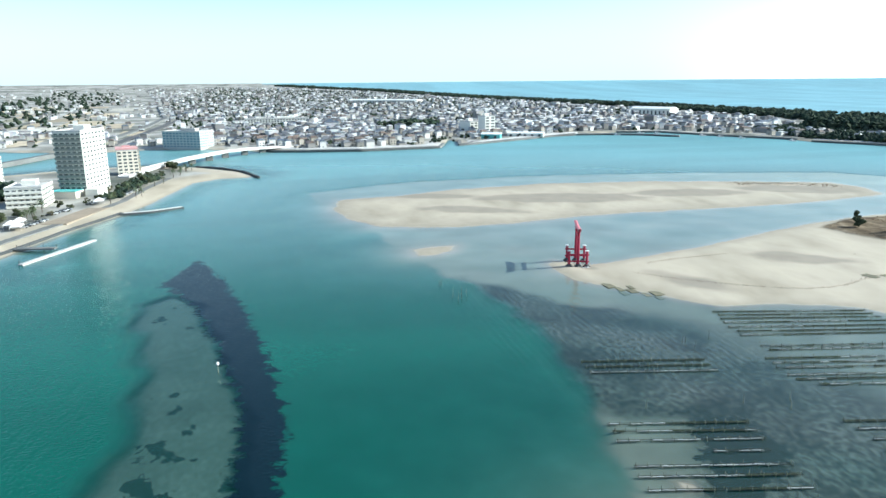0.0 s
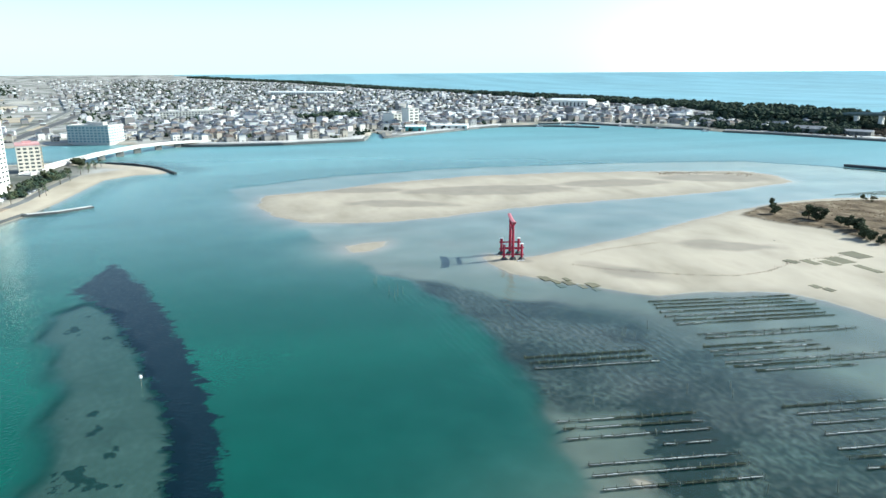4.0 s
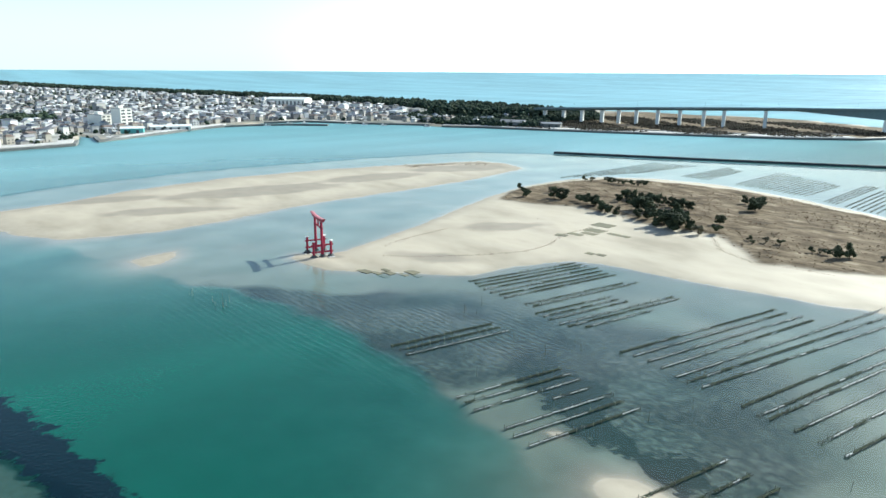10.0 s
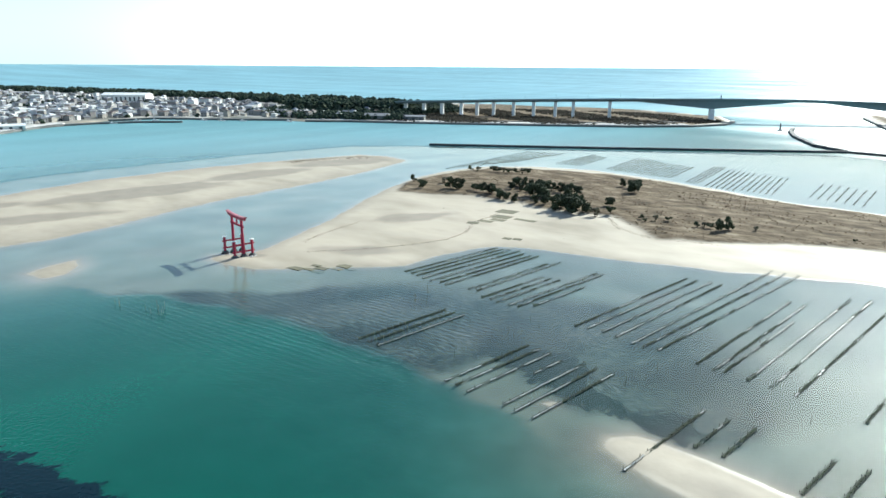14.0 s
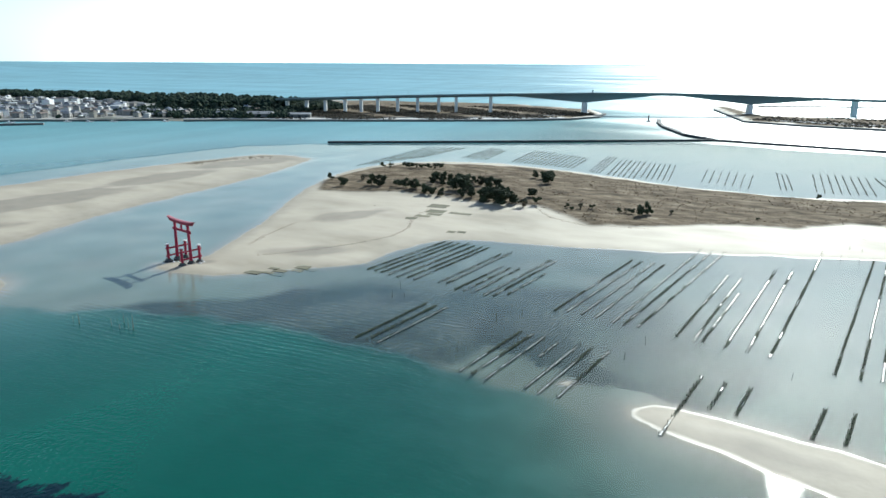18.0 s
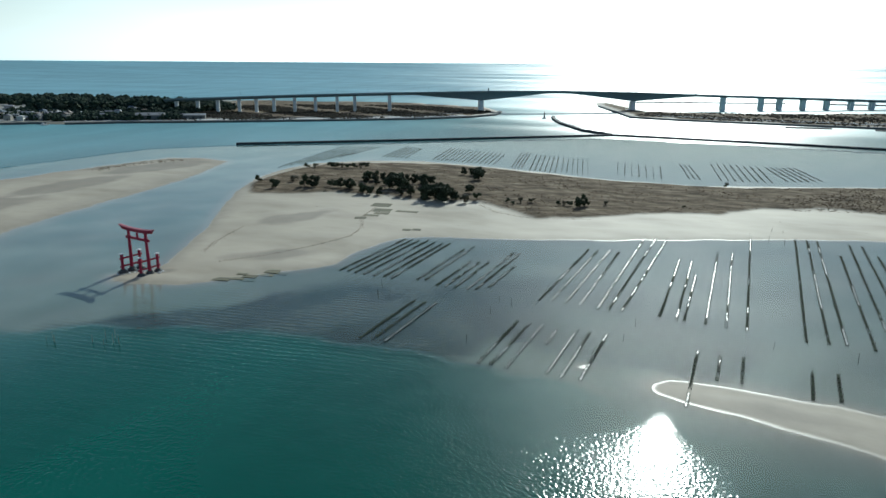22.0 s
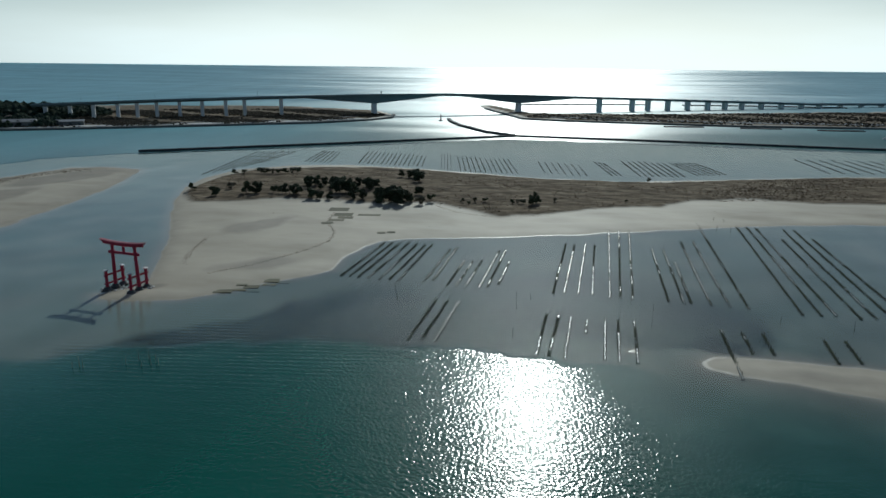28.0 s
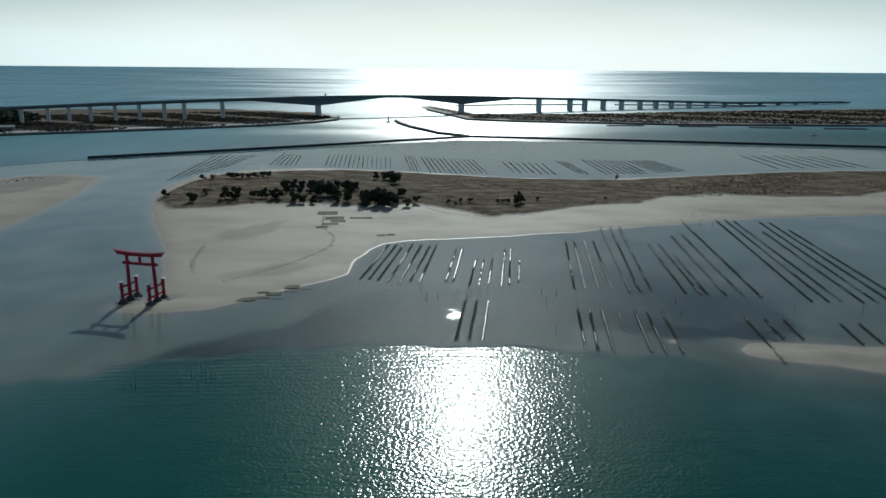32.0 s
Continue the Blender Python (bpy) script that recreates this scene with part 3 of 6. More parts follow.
def water_material():
    """Clear over the flats, turquoise where deep: the light that the water lets through falls with its depth."""
    m, n, l, b = nodes_of("lagoon_and_sea_water")
    n.remove(b)
    out = n["Material Output"]
    geo = n.new("ShaderNodeNewGeometry")
    depth = n.new("ShaderNodeAttribute")
    depth.attribute_name = "depth"

    def fall(k):
        a, e = n.new("ShaderNodeMath"), n.new("ShaderNodeMath")
        a.operation, e.operation = "MULTIPLY", "EXPONENT"
        a.inputs[1].default_value = -k
        l.new(depth.outputs["Fac"], a.inputs[0])
        l.new(a.outputs[0], e.inputs[0])
        return e.outputs[0]

    tint = n.new("ShaderNodeCombineColor")
    for key, k in (("Red", 0.62), ("Green", 0.22), ("Blue", 0.19)):
        l.new(fall(k), tint.inputs[key])
    clear = n.new("ShaderNodeBsdfTransparent")
    l.new(tint.outputs["Color"], clear.inputs["Color"])
    body = n.new("ShaderNodeBsdfDiffuse")
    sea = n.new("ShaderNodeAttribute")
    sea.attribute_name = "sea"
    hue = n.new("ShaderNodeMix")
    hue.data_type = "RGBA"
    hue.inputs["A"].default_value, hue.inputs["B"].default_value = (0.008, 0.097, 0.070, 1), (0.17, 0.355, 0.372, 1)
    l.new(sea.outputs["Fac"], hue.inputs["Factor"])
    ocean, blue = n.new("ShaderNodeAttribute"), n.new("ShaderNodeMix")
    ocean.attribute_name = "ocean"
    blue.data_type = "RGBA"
    # open sea made paler: haze and mirrored sky are mixed into its body colour
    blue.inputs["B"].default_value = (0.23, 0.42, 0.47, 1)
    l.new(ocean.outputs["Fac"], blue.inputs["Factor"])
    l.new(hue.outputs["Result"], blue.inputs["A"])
    # long streaks of clearer and siltier water
    drift, along, silt, streaky = n.new("ShaderNodeTexNoise"), n.new("ShaderNodeMapping"), n.new("ShaderNodeMapRange"), n.new("ShaderNodeMix")
    along.inputs["Scale"].default_value, along.inputs["Rotation"].default_value = (0.020, 0.0035, 1.0), (0, 0, radians(14))
    drift.inputs["Scale"].default_value, drift.inputs["Detail"].default_value = 1.0, 6.0
    silt.inputs["From Min"].default_value, silt.inputs["From Max"].default_value = 0.36, 0.64
    silt.inputs["To Min"].default_value, silt.inputs["To Max"].default_value = 0.88, 1.10
    streaky.data_type, streaky.blend_type = "RGBA", "MULTIPLY"
    streaky.inputs["Factor"].default_value = 1.0
    l.new(geo.outputs["Position"], along.inputs["Vector"])
    l.new(along.outputs["Vector"], drift.inputs["Vector"])
    l.new(drift.outputs["Fac"], silt.inputs["Value"])
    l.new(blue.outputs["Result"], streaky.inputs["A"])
    l.new(silt.outputs["Result"], streaky.inputs["B"])
    inner = n.new("ShaderNodeMixShader")
    l.new(fall(0.33), inner.inputs[0])
    l.new(body.outputs[0], inner.inputs[1])
    l.new(clear.outputs[0], inner.inputs[2])
    weed, torn, turned = n.new("ShaderNodeAttribute"), n.new("ShaderNodeTexNoise"), n.new("ShaderNodeMapping")
    weed.attribute_name = "weed"
    turned.inputs["Scale"].default_value, turned.inputs["Rotation"].default_value = (1.0, 0.5, 1.0), (0, 0, radians(-12))
    torn.inputs["Scale"].default_value, torn.inputs["Detail"].default_value, torn.inputs["Roughness"].default_value = 0.3, 9.0, 0.74
    l.new(geo.outputs["Position"], turned.inputs["Vector"])
    l.new(turned.outputs["Vector"], torn.inputs["Vector"])
    cut, edge = n.new("ShaderNodeMath"), n.new("ShaderNodeMapRange")
    cut.operation = "MULTIPLY_ADD"
    cut.inputs[1].default_value = 1.3
    l.new(torn.outputs["Fac"], cut.inputs[0])
    l.new(weed.outputs["Fac"], cut.inputs[2])
    edge.inputs["From Min"].default_value, edge.inputs["From Max"].default_value, edge.inputs["To Max"].default_value = 1.12, 1.20, 0.97
    l.new(cut.outputs[0], edge.inputs["Value"])
    canopy, bed = n.new("ShaderNodeBsdfDiffuse"), n.new("ShaderNodeMixShader")
    canopy.inputs["Color"].default_value = (0.002, 0.010, 0.016, 1)
    l.new(edge.outputs["Result"], bed.inputs[0])
    l.new(inner.outputs[0], bed.inputs[1])
    l.new(canopy.outputs[0], bed.inputs[2])
    inner = bed
    # ripples: a long swell from one side, short chop over it
    chop, swell, mp = n.new("ShaderNodeTexNoise"), n.new("ShaderNodeTexNoise"), n.new("ShaderNodeMapping")
    chop.inputs["Scale"].default_value, chop.inputs["Detail"].default_value, chop.inputs["Roughness"].default_value = 1.15, 1.0, 0.4
    swell.inputs["Scale"].default_value, swell.inputs["Detail"].default_value = 0.22, 3.0
    mp.inputs["Scale"].default_value, mp.inputs["Rotation"].default_value = (0.35, 1.5, 1.0), (0, 0, radians(12))
    l.new(geo.outputs["Position"], mp.inputs["Vector"])
    l.new(geo.outputs["Position"], chop.inputs["Vector"])
    l.new(mp.outputs["Vector"], swell.inputs["Vector"])
    b1, b2 = n.new("ShaderNodeBump"), n.new("ShaderNodeBump")
    b1.inputs["Strength"].default_value, b1.inputs["Distance"].default_value = 1.0, 0.142
    b2.inputs["Strength"].default_value, b2.inputs["Distance"].default_value = 1.0, 0.13
    open_water = n.new("ShaderNodeMapRange")
    open_water.inputs["From Min"].default_value, open_water.inputs["From Max"].default_value = 0.55, 1.6
    open_water.inputs["To Min"].default_value, open_water.inputs["To Max"].default_value = 0.02, 1.0
    l.new(depth.outputs["Fac"], open_water.inputs["Value"])
    far_out, rougher = n.new("ShaderNodeAttribute"), n.new("ShaderNodeMath")
    far_out.attribute_name = "offshore"
    rougher.operation = "MULTIPLY_ADD"
    rougher.inputs[1].default_value = -0.6
    l.new(far_out.outputs["Fac"], rougher.inputs[0])
    l.new(open_water.outputs["Result"], rougher.inputs[2])
    for tex, bump in ((chop, b1), (swell, b2)):
        k = n.new("ShaderNodeMath")
        k.operation = "MULTIPLY"
        l.new(tex.outputs["Fac"], k.inputs[0])
        l.new(rougher.outputs[0], k.inputs[1])
        l.new(k.outputs[0], bump.inputs["Height"])
    l.new(b1.outputs["Normal"], b2.inputs["Normal"])
    bands, skew, b3 = n.new("ShaderNodeTexWave"), n.new("ShaderNodeMapping"), n.new("ShaderNodeBump")
    bands.wave_type, bands.bands_direction = "BANDS", "Y"
    bands.inputs["Scale"].default_value, bands.inputs["Distortion"].default_value, bands.inputs["Detail"].default_value, bands.inputs["Detail Scale"].default_value = 0.13, 4.0, 2.0, 0.35
    skew.inputs["Rotation"].default_value = (0, 0, radians(-4))
    l.new(geo.outputs["Position"], skew.inputs["Vector"])
    l.new(skew.outputs["Vector"], bands.inputs["Vector"])
    b3.inputs["Strength"].default_value, b3.inputs["Distance"].default_value = 1.0, 0.056
    patch = n.new("ShaderNodeMath")
    patch.operation = "MULTIPLY"
    l.new(bands.outputs["Fac"], patch.inputs[0])
    ruffled = n.new("ShaderNodeAttribute")
    ruffled.attribute_name = "ruffled"
    lulls, calm, stirred = n.new("ShaderNodeTexNoise"), n.new("ShaderNodeMapRange"), n.new("ShaderNodeMath")
    lulls.inputs["Scale"].default_value, lulls.inputs["Detail"].default_value = 0.035, 4.0
    calm.inputs["From Min"].default_value, calm.inputs["From Max"].default_value = 0.38, 0.58
    calm.inputs["To Min"].default_value = 0.3
    stirred.operation = "MULTIPLY"
    l.new(geo.outputs["Position"], lulls.inputs["Vector"])
    l.new(lulls.outputs["Fac"], calm.inputs["Value"])
    l.new(ruffled.outputs["Fac"], stirred.inputs[0])
    l.new(calm.outputs["Result"], stirred.inputs[1])
    l.new(stirred.outputs[0], patch.inputs[1])
    l.new(patch.outputs[0], b3.inputs["Height"])
    l.new(b3.outputs["Normal"], b1.inputs["Normal"])
    gloss, fres, mix = n.new("ShaderNodeBsdfGlossy"), n.new("ShaderNodeLayerWeight"), n.new("ShaderNodeMixShader")
    gloss.distribution = "BECKMANN"
    film, skin = n.new("ShaderNodeBsdfGlossy"), n.new("ShaderNodeMixShader")
    film.distribution = "BECKMANN"
    film.inputs["Roughness"].default_value = 0.09
    sheen = n.new("ShaderNodeMapRange")
    sheen.inputs["From Min"].default_value, sheen.inputs["From Max"].default_value = 0.35, 1.4
    sheen.inputs["To Min"].default_value, sheen.inputs["To Max"].default_value = 0.09, 0.19
    l.new(depth.outputs["Fac"], sheen.inputs["Value"])
    waves, gusts, gust = n.new("ShaderNodeMath"), n.new("ShaderNodeTexNoise"), n.new("ShaderNodeMapping")
    gust.inputs["Scale"].default_value = (0.0012, 0.006, 0.01)
    gusts.inputs["Scale"].default_value, gusts.inputs["Detail"].default_value = 1.0, 5.0
    l.new(geo.outputs["Position"], gust.inputs["Vector"])
    l.new(gust.outputs["Vector"], gusts.inputs["Vector"])
    # wind lanes: paler and darker bands on the open water
    lanes, banded = n.new("ShaderNodeMapRange"), n.new("ShaderNodeMix")
    lanes.inputs["From Min"].default_value, lanes.inputs["From Max"].default_value = 0.38, 0.62
    lanes.inputs["To Min"].default_value, lanes.inputs["To Max"].default_value = 0.88, 1.10
    banded.data_type, banded.blend_type = "RGBA", "MULTIPLY"
    l.new(gusts.outputs["Fac"], lanes.inputs["Value"])
    l.new(far_out.outputs["Fac"], banded.inputs["Factor"])
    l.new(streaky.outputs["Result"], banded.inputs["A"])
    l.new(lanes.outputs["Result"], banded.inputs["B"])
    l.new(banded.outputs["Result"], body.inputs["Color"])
    fresh = n.new("ShaderNodeMapRange")
    fresh.inputs["From Min"].default_value, fresh.inputs["From Max"].default_value = 0.35, 0.65
    fresh.inputs["To Min"].default_value, fresh.inputs["To Max"].default_value = 0.26, 0.40
    l.new(gusts.outputs["Fac"], fresh.inputs["Value"])
    waves.operation = "MULTIPLY_ADD"
    l.new(far_out.outputs["Fac"], waves.inputs[0])
    l.new(fresh.outputs["Result"], waves.inputs[1])
    l.new(sheen.outputs["Result"], waves.inputs[2])
    l.new(waves.outputs[0], gloss.inputs["Roughness"])
    fres.inputs["Blend"].default_value = 0.5
    for q in (gloss, film, fres):
        l.new(b2.outputs["Normal"], q.inputs["Normal"])
    fifth, share = n.new("ShaderNodeMath"), n.new("ShaderNodeMath")
    fifth.operation, share.operation = "POWER", "MULTIPLY_ADD"
    fifth.inputs[1].default_value, share.inputs[1].default_value, share.inputs[2].default_value = 5.0, 0.78, 0.034
    l.new(fres.outputs["Facing"], fifth.inputs[0])
    l.new(fifth.outputs[0], share.inputs[0])
    still = n.new("ShaderNodeMapRange")
    still.inputs["From Min"].default_value, still.inputs["From Max"].default_value = 0.35, 1.6
    still.inputs["To Min"].default_value, still.inputs["To Max"].default_value = 0.004, 0.022
    l.new(depth.outputs["Fac"], still.inputs["Value"])
    l.new(still.outputs["Result"], share.inputs[2])
    # over rough open water the waves face the eye, so that less of the sky is mirrored
    faced, tilted = n.new("ShaderNodeMath"), n.new("ShaderNodeMath")
    faced.operation, tilted.operation = "MULTIPLY_ADD", "MULTIPLY"
    faced.inputs[1].default_value, faced.inputs[2].default_value = -0.68, 1.0
    l.new(far_out.outputs["Fac"], faced.inputs[0])
    l.new(share.outputs[0], tilted.inputs[0])
    l.new(faced.outputs[0], tilted.inputs[1])
    l.new(tilted.outputs[0], mix.inputs[0])
    l.new(inner.outputs[0], mix.inputs[1])
    deep = n.new("ShaderNodeMapRange")
    deep.inputs["From Min"].default_value, deep.inputs["From Max"].default_value = 0.4, 1.2
    l.new(depth.outputs["Fac"], deep.inputs["Value"])
    l.new(deep.outputs["Result"], skin.inputs[0])
    l.new(film.outputs[0], skin.inputs[1])
    l.new(gloss.outputs[0], skin.inputs[2])
    l.new(skin.outputs[0], mix.inputs[2])
    l.new(mix.outputs[0], out.inputs["Surface"])
    return m


GX, GY = lines(-280, 380, 2.2, 6200, 1.045), lines(-290, 340, 2.2, 6200, 1.045)
MX, MY = np.meshgrid(GX, GY)
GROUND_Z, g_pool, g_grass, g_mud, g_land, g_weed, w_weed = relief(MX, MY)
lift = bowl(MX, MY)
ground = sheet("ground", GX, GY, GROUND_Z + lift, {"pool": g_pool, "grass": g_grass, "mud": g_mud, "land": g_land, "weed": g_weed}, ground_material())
tagged(ground, "pale sand bars, dry grass island and muddy tidal flats", "ground", kind="structure")
w_depth = np.maximum(0.0, -GROUND_Z)
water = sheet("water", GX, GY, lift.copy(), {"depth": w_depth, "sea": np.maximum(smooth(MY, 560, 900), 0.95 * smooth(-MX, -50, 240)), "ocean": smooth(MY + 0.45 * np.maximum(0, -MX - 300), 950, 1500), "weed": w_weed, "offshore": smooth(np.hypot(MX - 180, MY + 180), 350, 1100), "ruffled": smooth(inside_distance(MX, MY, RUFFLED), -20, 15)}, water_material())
tagged(water, "calm turquoise lagoon water with small ripples", "water", kind="structure")


def ground_at(x, y):
    """Height of the ground sheet at one place."""
    i = min(max(int(np.searchsorted(GX, x)) - 1, 0), len(GX) - 2)
    j = min(max(int(np.searchsorted(GY, y)) - 1, 0), len(GY) - 2)
    u, v = (x - GX[i]) / (GX[i + 1] - GX[i]), (y - GY[j]) / (GY[j + 1] - GY[j])
    z = GROUND_Z[j:j + 2, i:i + 2] + lift[j:j + 2, i:i + 2]
    return float((z[0, 0] * (1 - u) + z[0, 1] * u) * (1 - v) + (z[1, 0] * (1 - u) + z[1, 1] * u) * v)


# ---- the red gate ----
def post_with_cap(parent, name, x, y, z0, top, r):
    """A short stay post with its pale cap and dark foot."""
    g = Geo()
    g.lathe((x, y, 0), ((r, z0), (r, top - 0.5)), 12)
    p = part(name, g, VERMILION, parent, smooth=False)
    g = Geo()
    g.lathe((x, y, 0), ((r * 1.1, top - 0.75), (r * 1.35, top - 0.6), (r * 1.15, top - 0.4), (r * 1.7, top - 0.28)), 12)
    part("collar", g, VERMILION, p)
    g = Geo()
    g.lathe((x, y, 0), ((r * 1.8, top - 0.277), (r * 1.75, top - 0.18), (r * 0.8, top + 0.05)), 12)
    part("cap", g, CAP_WHITE, p, "pale flared metal cap")
    g = Geo()
    g.lathe((x, y, 0), ((r * 3.3, -1.2), (r * 3.1, z0 - 0.45), (r * 2.3, z0 - 0.1), (r * 1.5, z0 + 0.45)), 8)
    part("foot", g, STONE, p, "dark round stone footing")
    return p


def red_gate():
    gate = thing("torii_gate", "tall vermilion shrine gate with stay posts standing in shallow water", "shrine gate", pose(-10.1, -0.4, 0, 0, 0, -12.5))
    half = 5.1
    for s in (-1, 1):
        x = s * half
        g = Geo()
        g.tube((x * 1.04, 0, 0.6), (x * 0.97, 0, 16.2), 0.70, 0.52, 16)
        p = part("pillar", g, VERMILION, gate)
        g = Geo()
        g.lathe((x * 1.04, 0, 0), ((1.75, -1.2), (1.65, 0.45), (1.25, 0.9), (0.9, 1.5)), 8)
        part("foot", g, STONE, p, "dark round stone footing")
        g = Geo()
        g.lathe((x * 0.97, 0, 0), ((0.6, 15.55), (0.72, 15.7), (0.72, 16.0)), 14)
        part("collar", g, VERMILION, p)
        for d in (-1, 1):
            post_with_cap(gate, "stay_post", x * 1.04, d * 3.9, 0.9, 7.6, 0.54)
        for z, h in ((2.5, 0.62), (5.6, 0.62)):
            g = Geo()
            g.box((x * 1.03, 0, z), (0.46, 9.8, h))
            part("stay_rail", g, VERMILION, gate)
            for d in (-1, 1):
                g = Geo()
                g.box((x * 1.03, d * 3.2, z + 0.34), (0.22, 0.5, 0.16))
                part("wedge", g, VERMILION, gate)
    g = Geo()
    g.box((0, 0, 13.3), (13.6, 0.42, 0.95))
    part("tie_beam", g, VERMILION, gate)
    for s in (-1, 1):
        for d in (-1, 1):
            g = Geo()
            g.box((s * (half * 0.98 + d * 0.85), 0, 13.9), (0.55, 0.5, 0.22))
            part("wedge", g, VERMILION, gate)
    g = Geo()
    g.box((0, 0, 14.7), (0.9, 0.4, 2.1))
    part("middle_strut", g, VERMILION, gate)

    def curved(name, length, depth, lo, hi, rise, mat, label="", slant=0.0):
        rings, n = [], 17
        for i in range(n):
            t = -1 + 2 * i / (n - 1)
            z = rise * abs(t) ** 2.2
            x0, x1 = t * (length / 2), t * (length / 2 + slant)
            rings.append([(x0, -depth / 2, lo + z), (x0, depth / 2, lo + z), (x1, depth / 2, hi + z), (x1, -depth / 2, hi + z)])
        g = Geo()
        g.sweep(rings)
        return part(name, g, mat, gate, label)

    curved("lintel", 17.4, 0.85, 15.95, 16.6, 0.45, VERMILION)
    curved("top_beam", 18.2, 1.15, 16.603, 17.2, 0.55, VERMILION, slant=0.35)
    rings, n = [], 17
    for i in range(n):
        t = -1 + 2 * i / (n - 1)
        z, x = 0.6 * abs(t) ** 2.2, t * 9.75
        rings.append([(x, -0.85, 17.205 + z), (x, 0.85, 17.205 + z), (x, 0.8, 17.32 + z), (x, 0, 17.55 + z), (x, -0.8, 17.32 + z)])
    g = Geo()
    g.sweep(rings)
    part("ridge_cover", g, material("faded_pink_roof_cover", (0.46, 0.13, 0.15), 0.5), gate, "faded pinkish ridge cover")
    return gate


def foot_stone(x, y, r, seed):
    """A rounded rubble stone lying at the gate's feet."""
    rng, g, rings = random.Random(seed), Geo(), []
    for i in range(5):
        u = -1 + 2 * i / 4
        k = max(0.35, math.sqrt(max(0, 1 - u * u * 0.9)))
        rings.append([(u * r * 1.3, r * k * math.cos(a) * rng.uniform(0.8, 1.1), r * 0.55 * k * math.sin(a) * rng.uniform(0.8, 1.1)) for a in (0.4, 1.3, 2.2, 3.3, 4.3, 5.4)])
    g.sweep(rings)
    solid("rubble_stone", g, CONCRETE, "pale rubble stone at the feet of the shrine gate", "stone", group="rubble round the gate", at=pose(x, y, max(0.0, ground_at(x, y)) + r * 0.2, 0, 0, rng.uniform(0, 180)))


red_gate()
rng = random.Random(12)
for i in range(26):
    a, q = rng.uniform(0, 6.283), rng.uniform(2.4, 4.2)
    c = (-5.2, 4.9)[i % 3 == 0]
    foot_stone(-10.1 + c + q * math.cos(a), -1.2 + q * math.sin(a) * 1.4, rng.uniform(0.25, 0.6), i)


# ---- the long sea bridge ----
BRIDGE_A, BRIDGE_D = Vector((-438, 714.2, 0)), Vector((0.88857, 0.45874, 0))
BRIDGE_TURN = math.degrees(math.atan2(BRIDGE_D.y, BRIDGE_D.x))


def deck_top(k):
    """Height of the road along the bridge."""
    return float(np.interp(k, (-320, -100, 70, 230, 379, 500, 634, 800, 991, 1309, 1720), (15, 21, 26, 29.5, 31.6, 32, 29.4, 24.4, 18.6, 8.5, 4)))


def deck_depth(k):
    """Girder depth: deep over the two main piers."""
    d = 3.0
    for c in (375, 632):
        d = max(d, 13.5 - abs(k - c) * 0.098)
    return d


